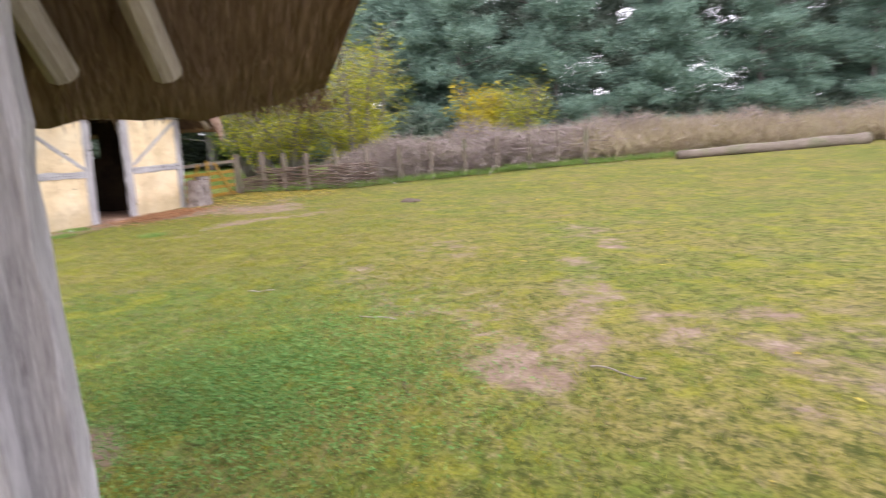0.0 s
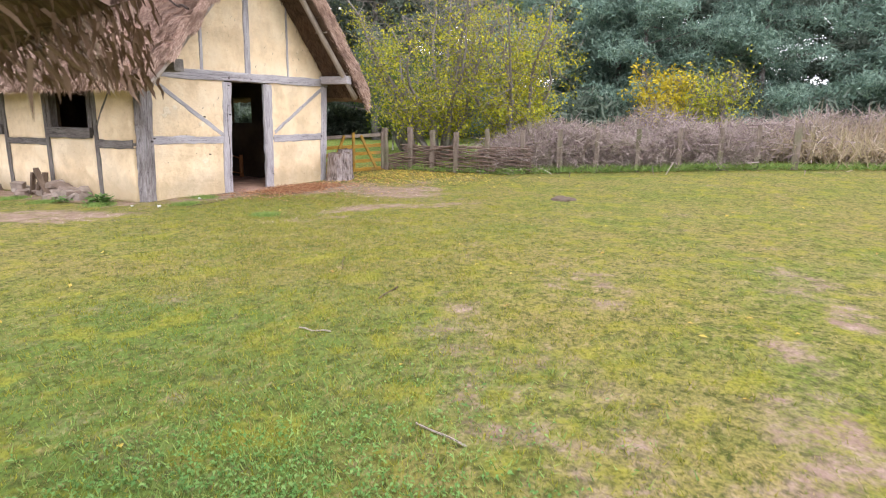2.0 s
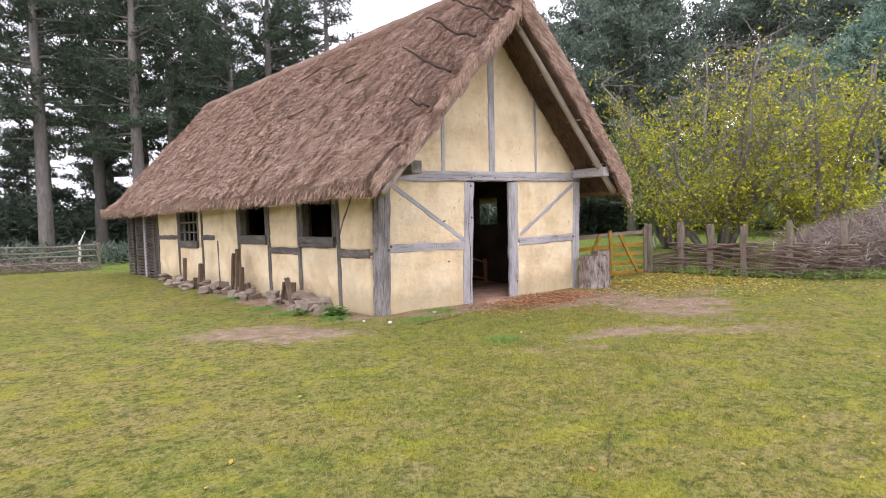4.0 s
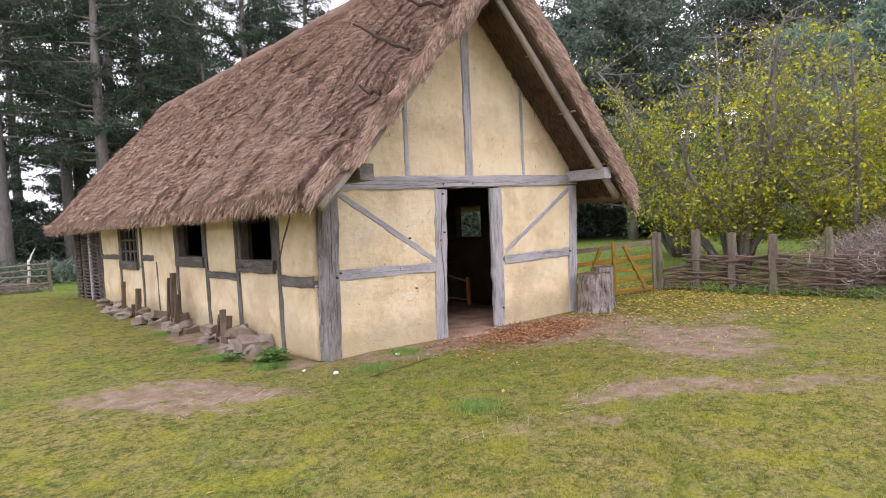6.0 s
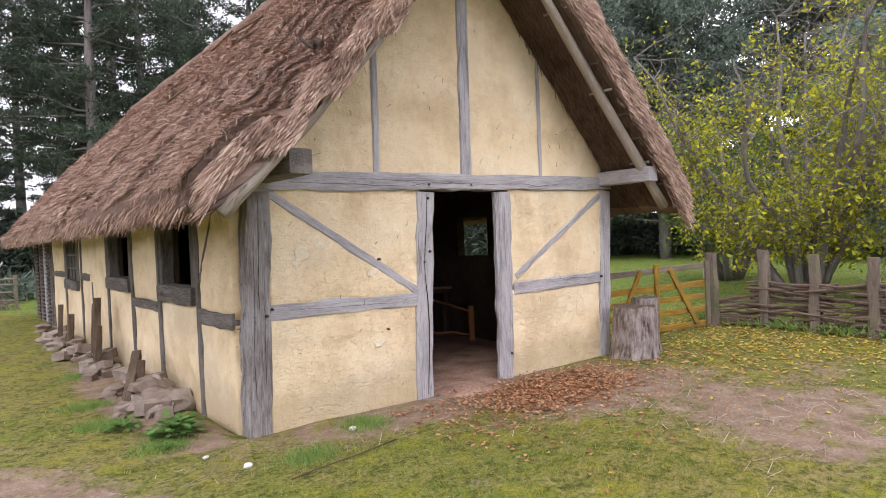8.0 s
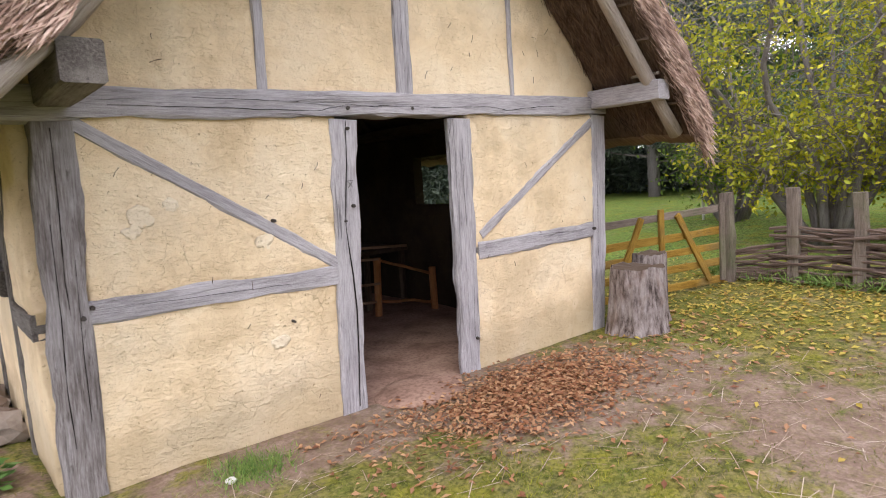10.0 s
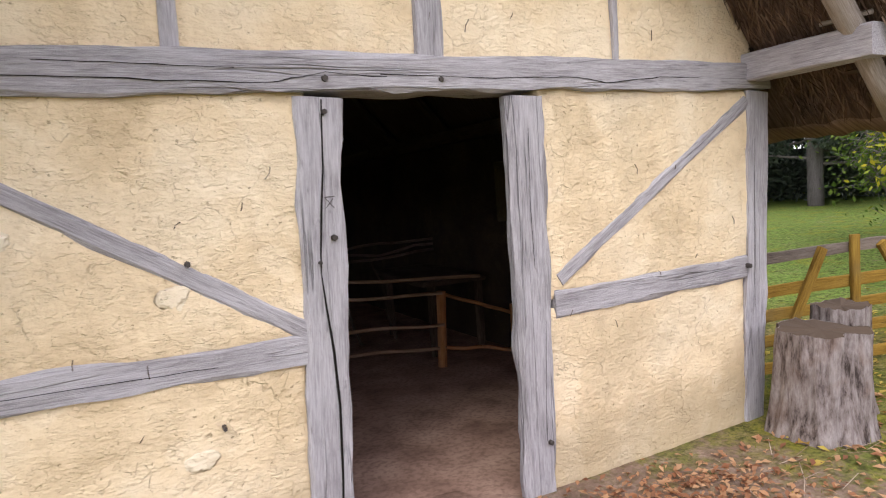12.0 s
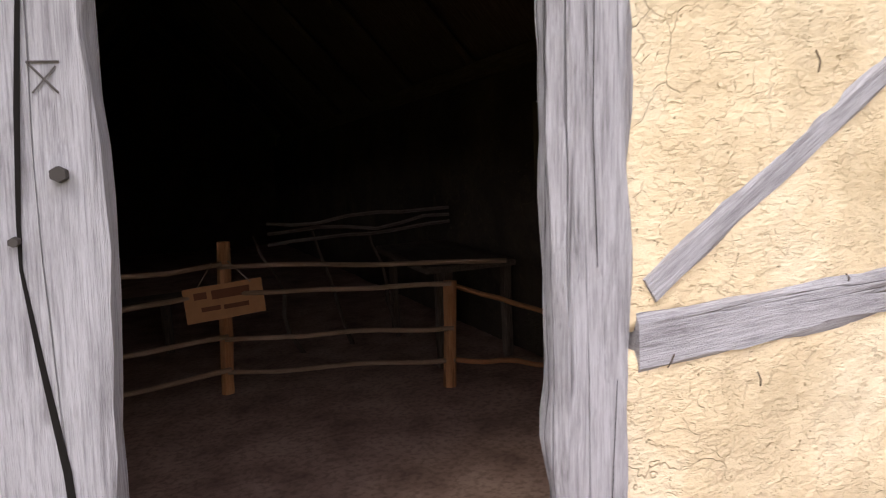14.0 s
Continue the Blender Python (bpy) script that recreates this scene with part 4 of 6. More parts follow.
def verge_roll(f, y):
    """How far the left slope rolls down towards the gable edge, in bulges between the rods."""
    return (0.28 - 0.08 * math.cos(f * 36)) * (1 - step(-0.8, 0.6, y)) ** 1.8 * (1 - step(0.72, 0.95, f))


def roof_section(y, right):
    """Cross-section from ridge to eave outside and back to the ridge inside, for one slope."""
    front = 1 - step(-0.8, 0.1, y)
    back = step(12.6, 14.6, y)
    lift = -0.12 * front - 2.6 * back ** 1.5
    out = []
    n = 40
    for i in range(n + 1):
        f = i / n
        x = RX - f * 3.02
        z = RZ - f * 3.36 + 0.09 * math.sin(math.pi * f)
        z += lift * (1 - f)
        rag = 0.07 * nz(x * 1.6, y * 1.6, 2) - (0.0 if right else verge_roll(f, y)) + 0.065 * nz(x * 3.6, y * 4.4, 8) + 0.02 * nz(x * 9, y * 11, 3)
        out.append((x - rag * 0.5, y, z + rag))
    tip = 0.04 * nz(y * 2.4, 0, 5) + 0.03 * nz(y * 9, 0, 5)
    out.append((RX - 3.06, y, RZ - 3.52 + tip * 0.5))
    out.append((RX - 2.99, y, RZ - 3.63 + tip))
    out.append((RX - 2.8, y, RZ - 3.55 + tip))
    m = 43
    for i in range(m + 1):
        f = i / m
        x = RX - 2.7 * (1 - f)
        z = 1.98 + f * 2.95 + lift * f
        droop = 0.0 if right else 0.34 * front ** 2 * step(0.5, 0.85, f) * (1 - step(0.9, 1.0, f))
        out.append((x, y, z - droop * (0.5 + 0.5 * nz(x * 3, 3, 2)) + 0.03 * nz(x * 5, y * 5, 4)))
    return out


def thatch_slope(right):
    ys = list(np.arange(-0.8, 0.2, 0.08)) + list(np.arange(0.2, 12.4, 0.11)) + list(np.arange(12.4, 14.61, 0.15))
    secs = []
    for y in ys:
        wob = 0.05 * nz(y * 1.1, 3, 3)
        sec = roof_section(y, right)
        secs.append([((2 * RX - x) if right else x, yy + (0.05 * nz(x * 4, 2, 1) if y < -0.7 else 0), z + wob * 0.5) for x, yy, z in sec])
    m = len(secs[0])
    co = np.array([c for s in secs for c in s])
    gr = np.array([(0, s[k][1], 0) for s in secs for k in range(m)])
    gr[:, 0] = co[:, 2] * 1.35
    co[:, 0] += K * co[:, 1]
    f = []
    for i in range(len(ys) - 1):
        for k in range(m - 1):
            q = (i * m + k, i * m + k + 1, (i + 1) * m + k + 1, (i + 1) * m + k)
            f.append(q[::-1] if right else q)
    for base, flip in ((0, False), ((len(ys) - 1) * m, True)):
        for k in range(43):  # close the verge between outer and inner line
            f.append((base + k, base + k + 1, base + m - 2 - k, base + m - 1 - k))
    me = mesh_arrays("thatch", co, np.array(f), M_THATCH, gr)
    # faces turned down get the copy with shade in its colour
    me.materials.append(M_THATCH_UNDER_SHADE)
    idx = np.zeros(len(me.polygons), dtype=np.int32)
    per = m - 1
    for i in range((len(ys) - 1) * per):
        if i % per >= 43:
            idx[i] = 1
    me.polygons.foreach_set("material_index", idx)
    me.polygons.foreach_set("use_smooth", [True] * len(me.polygons))
    return part("thatch", me, None, house, "thick grey-brown thatch combed down the slope")


thatch_slope(False)
thatch_slope(True)


def strands(name, p, d, side, length, width, material, lift=0.02):
    """Flat straws: root p, direction d, side across; arrays of n x 3."""
    n = len(p)
    ln, wd = length[:, None], width[:, None]
    up = np.cross(d, side)
    up *= np.sign(up[:, 2:3] + 1e-6)
    mid = p + d * ln * 0.55 + up * lift * 0.6
    tip = p + d * ln + up * lift * np.random.RandomState(2).uniform(-0.6, 1.6, (n, 1))
    co = np.concatenate([p - side * wd, p + side * wd, mid - side * wd, mid + side * wd, tip])
    i = np.arange(n)
    f = np.concatenate([np.stack([i, i + n, i + 3 * n], 1), np.stack([i, i + 3 * n, i + 2 * n], 1), np.stack([i + 2 * n, i + 3 * n, i + 4 * n], 1)])
    return mesh_arrays(name, co, f, material)


def unit(a):
    return a / np.linalg.norm(a, axis=1, keepdims=True)


def build_straw():
    r = np.random.RandomState(21)
    n = 160000
    y = np.where(r.uniform(0, 1, n) < 0.7, -0.82 + 6.3 * r.uniform(0, 1, n) ** 1.35, r.uniform(5.5, 14.5, n))
    f = r.uniform(0, 1, n)
    sec = {}
    p = np.empty((n, 3))
    for i in range(n):
        a = int(round(y[i] * 8))
        if a not in sec:
            sec[a] = [(np.array(roof_section(a / 8, False)[:41])), 0.025 * nz(a / 8 * 1.1, 3, 3)]
        s, w = sec[a]
        g = f[i] * 39.99
        k = int(g)
        q = s[k] + (s[k + 1] - s[k]) * (g - k)
        p[i] = (q[0] + K * y[i], y[i], q[2] + w + 0.004)
    tuft = ragged(y * 2.6 - 4, f * 17.0 - 9)
    tuft2 = ragged(f * 15.0 - 8, y * 2.7 - 6)
    d = unit(np.stack([-0.66 + 0.25 * tuft2 + r.normal(0, 0.07, n), 0.6 * tuft + r.normal(0, 0.3, n), -0.74 + 0.22 * tuft2 + r.normal(0, 0.09, n)], 1))
    side = unit(np.cross(d, np.stack([-0.74 * np.ones(n), r.normal(0, 0.25, n), 0.66 * np.ones(n)], 1)))
    near = (y < 3).astype(float)
    me = strands("straw", p, d, side, r.uniform(0.06, 0.2, n), r.uniform(0.0022, 0.0052, n) * (1.7 - 0.9 * near), M_STRAW, 0.055)
    tagged(part("straw", me, None, house, "loose weathered straws of the thatch"), kind="stuff")
    # eave fringe
    n = 9000
    y = np.where(r.uniform(0, 1, n) < 0.6, r.uniform(-0.8, 5, n), r.uniform(5, 14.4, n))
    x = RX - 3.05 + r.uniform(-0.03, 0.22, n)
    p = np.stack([x + K * y, y, RZ - 3.52 + r.uniform(-0.07, 0.08, n)], 1)
    d = unit(np.stack([-0.3 + r.normal(0, 0.2, n), r.normal(0, 0.2, n), -0.8 + r.normal(0, 0.1, n)], 1))
    side = unit(np.cross(d, np.stack([-np.ones(n), r.normal(0, 0.4, n), 0.2 * np.ones(n)], 1)))
    me = strands("eave_fringe", p, d, side, r.uniform(0.05, 0.16, n), r.uniform(0.002, 0.005, n), M_STRAW, 0.012)
    tagged(part("eave_fringe", me, None, house, "ragged straw fringe along the eave"), kind="stuff")
    # verge: straws that stick out and hang over the gable, both slopes
    for right, n in ((False, 17000), (True, 8000)):
        f = r.uniform(0, 1, n)
        x = RX - f * 2.95
        z = RZ - 0.12 * (1 - f) - f * 3.36 + 0.09 * np.sin(np.pi * f) - r.uniform(0.0, 0.5, n) * (1.0 if right else np.where(f > 0.66, 0.48, 0.5))
        if not right:
            z -= np.array([verge_roll(a, -0.8) for a in f])
        sg = -1.0 if right else 1.0
        x = 2 * RX - x if right else x
        y = -0.8 + r.uniform(-0.05, 0.06, n)
        p = np.stack([x + K * y, y, z], 1)
        d = unit(np.stack([sg * -0.66 + r.normal(0, 0.13, n), -0.1 + r.normal(0, 0.1, n), -0.7 + r.normal(0, 0.13, n)], 1))
        side = unit(np.cross(d, np.stack([r.normal(0, 0.3, n), -np.ones(n), r.normal(0, 0.3, n)], 1)))
        me = strands("verge_straw", p, d, side, r.uniform(0.05, 0.15, n), r.uniform(0.002, 0.005, n), M_STRAW, 0.015)
        tagged(part("verge_straw", me, None, house, "straw ends hanging over the gable"), kind="stuff")


build_straw()


def build_verge_fringe():
    """Long straws that hang over the front edge of the left slope and hide its pole."""
    r = np.random.RandomState(33)
    n = 8000
    f = r.uniform(0.01, 0.64, n)
    x = RX - f * 2.98
    y = -0.8 - r.uniform(0.0, 0.07, n)
    z = RZ - 0.12 * (1 - f) - f * 3.36 + 0.09 * np.sin(np.pi * f) - 0.27 - r.uniform(0.0, 0.24, n) * (1 - 0.6 * f)
    p = np.stack([x + K * y, y, z], 1)
    tuft = ragged(f * 20 - 9, z * 3 - 14)
    d = unit(np.stack([-0.5 + 0.4 * tuft + r.normal(0, 0.16, n), -0.12 + r.normal(0, 0.12, n), -0.72 + r.normal(0, 0.14, n)], 1))
    side = unit(np.cross(d, np.stack([r.normal(0, 0.3, n), -np.ones(n), r.normal(0, 0.3, n)], 1)))
    me = strands("verge_straw", p, d, side, r.uniform(0.08, 0.24, n) * (1.15 - 0.7 * f), r.uniform(0.002, 0.005, n), M_STRAW, 0.03)
    tagged(part("verge_straw", me, None, house, "straw hanging in tufts over the front edge"), kind="stuff")


build_verge_fringe()


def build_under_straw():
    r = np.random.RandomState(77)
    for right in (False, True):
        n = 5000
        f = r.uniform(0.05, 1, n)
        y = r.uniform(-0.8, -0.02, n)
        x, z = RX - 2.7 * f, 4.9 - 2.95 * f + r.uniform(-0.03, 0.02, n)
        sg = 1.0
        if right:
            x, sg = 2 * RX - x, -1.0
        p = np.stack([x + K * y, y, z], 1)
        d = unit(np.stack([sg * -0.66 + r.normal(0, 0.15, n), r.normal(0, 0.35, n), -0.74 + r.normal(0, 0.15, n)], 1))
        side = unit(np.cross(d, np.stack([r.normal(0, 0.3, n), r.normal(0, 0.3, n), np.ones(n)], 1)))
        me = strands("underside_straw", p, d, side, r.uniform(0.06, 0.22, n), r.uniform(0.002, 0.004, n), M_STRAW_UNDER_SHADE, 0.01)
        tagged(part("underside_straw", me, None, house, "straws on the underside of the overhang, darkened for its shade"), kind="stuff")


build_under_straw()

def on_roof(f, y, up):
    """A place on the left slope: f from ridge to eave, raised by up."""
    sec = roof_section(y, False)
    g = f * 39.99
    k = int(g)
    a, b = Vector(sec[k]), Vector(sec[k + 1])
    p = a.lerp(b, g - k)
    return (p.x + K * y - 0.74 * up, y, p.z + 0.66 * up + 0.025 * nz(y * 1.1, 3, 3))


# hazel sways pinning the thatch at the verge and along the slope
for f, ln, rise, up in ((0.09, 0.75, 0.05, 0.2), (0.2, 1.05, 0.07, 0.2), (0.34, 1.25, 0.09, 0.26), (0.52, 1.15, 0.08, 0.26), (0.67, 0.5, 0.04, 0.22)):
    pts = []
    for j in range(11):
        g = j / 10
        pts.append(on_roof(f - rise * g ** 0.8, -0.84 + ln * g, up + 0.025 * math.sin(g * 9 + f * 20)))
    pts[0] = (pts[0][0] + 0.02, -0.9, pts[0][2] - 0.06)
    part("sway", tube(bmesh.new(), pts, [0.024 - 0.0008 * j for j in range(11)], 6, 0.2), M_SWAY, house, "dark bent hazel rod pinning down the thatch")
for y, f, ln in ((2.6, 0.3, 0.7), (4.2, 0.22, 0.9), (1.7, 0.42, 0.5), (3.3, 0.55, 0.5), (6.0, 0.35, 0.8)):
    part("sway", tube(bmesh.new(), [Vector(on_roof(f, y, 0.08)).lerp(Vector(on_roof(f + 0.04, y + ln, 0.08)), j / 4) for j in range(5)], 0.016, 5), M_OLD, house)
# ridge roll
bm = bmesh.new()
tube(bm, [(RX + K * y, y, RZ - 0.06 - 0.12 * (1 - step(-0.8, 0.1, y)) - 2.6 * step(12.6, 14.6, y) ** 1.5 + 0.03 * nz(y, 1, 1)) for y in np.arange(-0.82, 13.4, 0.3)], 0.17, 10, 0.2)
part("ridge_roll", bm, M_THATCH, house, "rounded thatched ridge", smooth=True)

# verge poles and batten ends under the overhang
for right in (False, True):
    q = (lambda x: 2 * RX - x) if right else (lambda x: x)
    bm = bmesh.new()
    dy, dz = (0, 0) if right else (-0.12, -0.05)
    tube(bm, bent((q(2.25 if right else 1.0), -0.62 + dy, (4.62 if right else 3.3) + dz), (q(-0.32 if right else -0.36), -0.62 + dy, 1.86 + dz), 12, 0.05, 40 + right), [0.045 + 0.02 * i / 12 for i in range(13)], 9, 0.2)
    part("verge_pole", bm, M_POLE, house, "bare pole carrying the thatch overhang", smooth=True)
    for i in range(11):
        f = 0.06 + i * 0.088
        x, z = RX - 2.7 * f, 4.93 - 2.95 * f
        part("batten", tube(bmesh.new(), [(q(x), -0.78 - 0.12 * nz(i * 1.7, 2, 2), z - 0.035), (q(x + 0.03 * nz(i, 5, 5)), -0.45, z - 0.03)], 0.014 + 0.006 * nz(i, 9, 1), 6), M_POLE if i % 3 == 0 else M_OLD, house)
# rafters in dark wood too, the unlit roof space put into their colour
for i in range(9):  # rafters inside
    y = 1.0 + 1.4 * i
    for right in (False, True):
        q = (lambda x: 2 * RX - x) if right else (lambda x: x)
        part("rafter", tube(bmesh.new(), [(q(2.36), y, 4.82), (q(0.1), y, 2.3)], 0.05, 6), M_OLD, house, shear=True)

# ---- floor of the house ----
bm = bmesh.new()
for i in range(37):
    for j in range(100):
        x, y = 0.05 + 4.65 * i / 36, 0.02 + 13.1 * j / 99
        bm.verts.new((x + K * y, y, -0.035 + 0.02 * nz(x * 1.8, y * 1.8, 6) + 0.012 * nz(x * 5, y * 5, 6)))
bm.verts.ensure_lookup_table()
for i in range(36):
    for j in range(99):
        a = i * 100 + j
        bm.faces.new([bm.verts[k] for k in (a, a + 100, a + 101, a + 1)])
solo("floor", bm, M_FLOOR, "trodden reddish earth floor inside the house", "floor", kind="structure", smooth=True)


# ---- the near thatched shelter at the start of the walk ----
TIP = Vector((-6.055, -8.465, 0))
U, N = Vector((0.6, -0.8, 0)), Vector((-0.8, -0.6, 0))


def sh(u, n, z):
    """A place by the shelter: u along the eave past the verge, n inward from the eave."""
    return TIP + U * u + N * n + Vector((0, 0, z))


shelter = thing("thatched_shelter", "low thatched hut with grey posts beside the meadow path", "hut", tuple(TIP))
EZ, SL = 1.395, 1.0


def build_shelter():
    for side in (0, 1):
        q = (lambda n: 6.6 - n) if side else (lambda n: n)
        us = list(np.arange(0.0, -1.2, -0.1)) + list(np.arange(-1.2, -6.6, -0.4))
        co, gr, m = [], [], 0
        for u in us:
            prof = [(3.3 - 3.3 * i / 14, EZ + 0.42 + SL * (3.3 - 3.3 * i / 14)) for i in range(15)]
            prof += [(-0.05, EZ + 0.25), (0.0, EZ + 0.03), (0.14, EZ)]
            prof += [(0.3 + 3.0 * i / 8, EZ + 0.1 + SL * 3.0 * i / 8) for i in range(9)]
            m = len(prof)
            for n, z in prof:
                near = max(0.0, 1 + u / 0.4)
                w = (0.12 if n < 0.5 else 0.0) * near ** 2 * max(0.0, 1 - n / 0.5) - 0.1 * near ** 2 * (z > EZ + 0.3) + 0.06 * nz(u * 2, n * 2, 7) + 0.05 * nz(u * 5, n * 5, 7) + 0.03 * nz(u * 13, n * 4, 3)
                c = sh(u + (0.06 * nz(n * 4, z * 4, 2) if u == 0 else 0), q(n), z + w)
                co.append(c)
                gr.append((n * 1.4, u, 0))
        f = []
        for i in range(len(us) - 1):
            for k in range(m - 1):
                f.append((i * m + k, i * m + k + 1, (i + 1) * m + k + 1, (i + 1) * m + k))
        for k in range(8):
            f.append((int(k * 17 / 8), int((k + 1) * 17 / 8), m - 1 - (k + 1), m - 1 - k))
        me = mesh_arrays("thatch", np.array(co), np.array(f), M_THATCH_HUT, np.array(gr))
        me.materials.append(M_THATCH_HUT)
        idx = np.zeros(len(me.polygons), dtype=np.int32)
        for i in range((len(us) - 1) * (m - 1)):
            if i % (m - 1) >= 16:
                idx[i] = 1
        me.polygons.foreach_set("material_index", idx)
        me.polygons.foreach_set("use_smooth", [True] * len(me.polygons))
        part("thatch", me, None, shelter, "dark weathered thatch with a ragged verge")
    r = np.random.RandomState(51)
    n = 5200
    a = r.uniform(0, 1, n) ** 1.6
    nn = a * 2.4
    z = EZ + 0.03 + SL * nn + r.uniform(0.0, 0.36, n)
    base = np.array([tuple(sh(r.uniform(-0.18, -0.05), k, 0)) for k in nn])
    base[:, 2] = z
    out = np.array(U)[None, :] * 0.15 - np.array(N)[None, :] * 0.55 + np.array([[0, 0, -0.75]])
    d = unit(out + r.normal(0, 0.16, (n, 3)))
    side = unit(np.cross(d, np.array(U)[None, :] + r.normal(0, 0.3, (n, 3))))
    tagged(part("verge_straw", strands("verge_straw", base, d, side, np.minimum(r.uniform(0.03, 0.07, n), (z - EZ) * 0.9), r.uniform(0.0015, 0.003, n), M_STRAW_PALE, 0.012), None, shelter, "pale straw ends hanging from the verge"), kind="stuff")
    n = 5000
    uu, nn = -r.uniform(0, 1, n) ** 1.5 * 5, r.uniform(-0.06, 0.2, n)
    base = np.array([tuple(sh(a, b, 0)) for a, b in zip(uu, nn)])
    base[:, 2] = EZ + 0.06 + r.uniform(-0.03, 0.12, n)
    d = unit(-np.array(N)[None, :] * 0.45 + np.array([[0, 0, -0.7]]) + r.normal(0, 0.14, (n, 3)))
    side = unit(np.cross(d, -np.array(N)[None, :] + r.normal(0, 0.3, (n, 3))))
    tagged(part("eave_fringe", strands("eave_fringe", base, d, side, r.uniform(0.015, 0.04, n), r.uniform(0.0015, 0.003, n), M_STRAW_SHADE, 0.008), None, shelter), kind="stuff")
    n = 5000
    uu, nn = -r.uniform(0, 1, n) * 2.4, 0.15 + r.uniform(0, 1, n) * 2.0
    base = np.array([tuple(sh(a, b, 0)) for a, b in zip(uu, nn)])
    base[:, 2] = EZ + 0.06 + SL * (nn - 0.3).clip(0, 3) + r.uniform(-0.03, 0.03, n)
    d = unit(-np.array(N)[None, :] * 0.7 + np.array([[0, 0, -0.72]]) + r.normal(0, 0.2, (n, 3)))
    side = unit(np.cross(d, np.array([[0, 0, 1.0]]) + r.normal(0, 0.3, (n, 3))))
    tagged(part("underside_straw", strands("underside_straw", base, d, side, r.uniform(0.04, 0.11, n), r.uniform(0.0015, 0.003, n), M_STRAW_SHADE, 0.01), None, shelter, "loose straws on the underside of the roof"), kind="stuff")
    n = 900
    nn = r.uniform(0.0, 1, n) ** 1.3 * 1.3
    base = np.array([tuple(sh(r.uniform(-0.1, 0.03), k, 0)) for k in nn])
    base[:, 2] = EZ + 0.16 + SL * nn + r.uniform(0.0, 0.2, n)
    d = unit(np.array(U)[None, :] * 0.25 - np.array(N)[None, :] * 0.5 + np.array([[0, 0, -0.8]]) + r.normal(0, 0.22, (n, 3)))
    side = unit(np.cross(d, np.array(U)[None, :] + r.normal(0, 0.4, (n, 3))))
    tagged(part("reed_chip", strands("reed_chip", base, d, side, r.uniform(0.03, 0.07, n), r.uniform(0.003, 0.006, n), M_STRAW_PALE, 0.02), None, shelter, "pale broad reed ends at the verge"), kind="stuff")
    # coarse reeds lying down the outer slope, their cut ends at the eave
    n = 9000
    uu, nn = -0.34 - (np.abs(r.uniform(0, 1, n)) ** 1.4) * 2.6, r.uniform(0.02, 1.0, n) * 2.6
    base = np.array([tuple(sh(a, b, 0)) for a, b in zip(uu, nn)])
    base[:, 2] = EZ + 0.43 + SL * nn + r.uniform(0.0, 0.05, n)
    d = unit(-np.array(N)[None, :] * 0.7 + np.array(U)[None, :] * 0.15 + np.array([[0, 0, -0.72]]) + r.normal(0, 0.07, (n, 3)))
    side = unit(np.cross(d, np.array([[0, 0, 1.0]]) + r.normal(0, 0.3, (n, 3))))
    tagged(part("reed", strands("reed", base, d, side, r.uniform(0.1, 0.28, n), r.uniform(0.0025, 0.005, n), M_STRAW_PALE, 0.015), None, shelter, "coarse pale reed stems of the roof"), kind="stuff")
    # rafters with sawn ends that stop short of the eave
    for u in (-0.6, -0.9, -1.5, -2.2, -3.0, -3.9):
        p0, p1 = sh(u, 0.42, EZ + 0.14), sh(u - 1.0, 3.2, EZ + 0.05 + SL * 3.0)
        part("rafter", tube(bmesh.new(), [p0, p1], 0.05, 9), M_POLE, shelter, "pale round rafter with a sawn end", smooth=False)
    for n_ in (0.85, 1.7, 2.6):
        part("purlin", tube(bmesh.new(), [sh(-0.12, n_, EZ + 0.06 + SL * (n_ - 0.25)), sh(-6, n_, EZ + 0.06 + SL * (n_ - 0.25))], 0.045, 8), M_POLE, shelter)
    # corner posts and plastered gable wall under the verge
    for n_, zt in ((0.98, 2.2), (5.6, 2.2)):
        part("corner_post", beam(bmesh.new(), sh(-1.015, n_, -0.1), sh(-1.035, n_, zt), 0.19, 0.19, U, seg=22, wob=0.012), M_OAK, shelter, "cracked grey oak corner post")
    part("side_post", beam(bmesh.new(), sh(-1.12, 1.16, -0.1), sh(-1.12, 1.16, 2.3), 0.16, 0.16, U, seg=16, wob=0.01), M_OAK, shelter)
    bm = bmesh.new()
    outline = [sh(-1.05, n_, z) for n_, z in ((1.24, -0.1), (5.5, -0.1), (5.5, 2.2), (3.3, 4.35), (1.24, 2.3))]
    v0 = [bm.verts.new(p) for p in outline]
    v1 = [bm.verts.new(p - U * 0.14) for p in outline]
    bm.faces.new(v0), bm.faces.new(v1[::-1])
    for i in range(5):
        bm.faces.new((v0[i], v1[i], v1[(i + 1) % 5], v0[(i + 1) % 5]))
    part("gable_wall", bm, M_PLASTER, shelter, "ochre plastered gable wall")
    for n0, n1 in ((1.0, 1.12), (5.5, 5.62)):
        bm = bmesh.new()
        outline = [sh(-1.15, n0, -0.1), sh(-1.15, n1, -0.1), sh(-6, n1, -0.1), sh(-6, n0, -0.1)]
        v0 = [bm.verts.new(p) for p in outline]
        v1 = [bm.verts.new(p + Vector((0, 0, 2.25))) for p in outline]
        bm.faces.new(v0[::-1]), bm.faces.new(v1)
        for i in range(4):
            bm.faces.new((v0[i], v0[(i + 1) % 4], v1[(i + 1) % 4], v1[i]))
        part("side_wall", bm, M_PLASTER, shelter)


build_shelter()

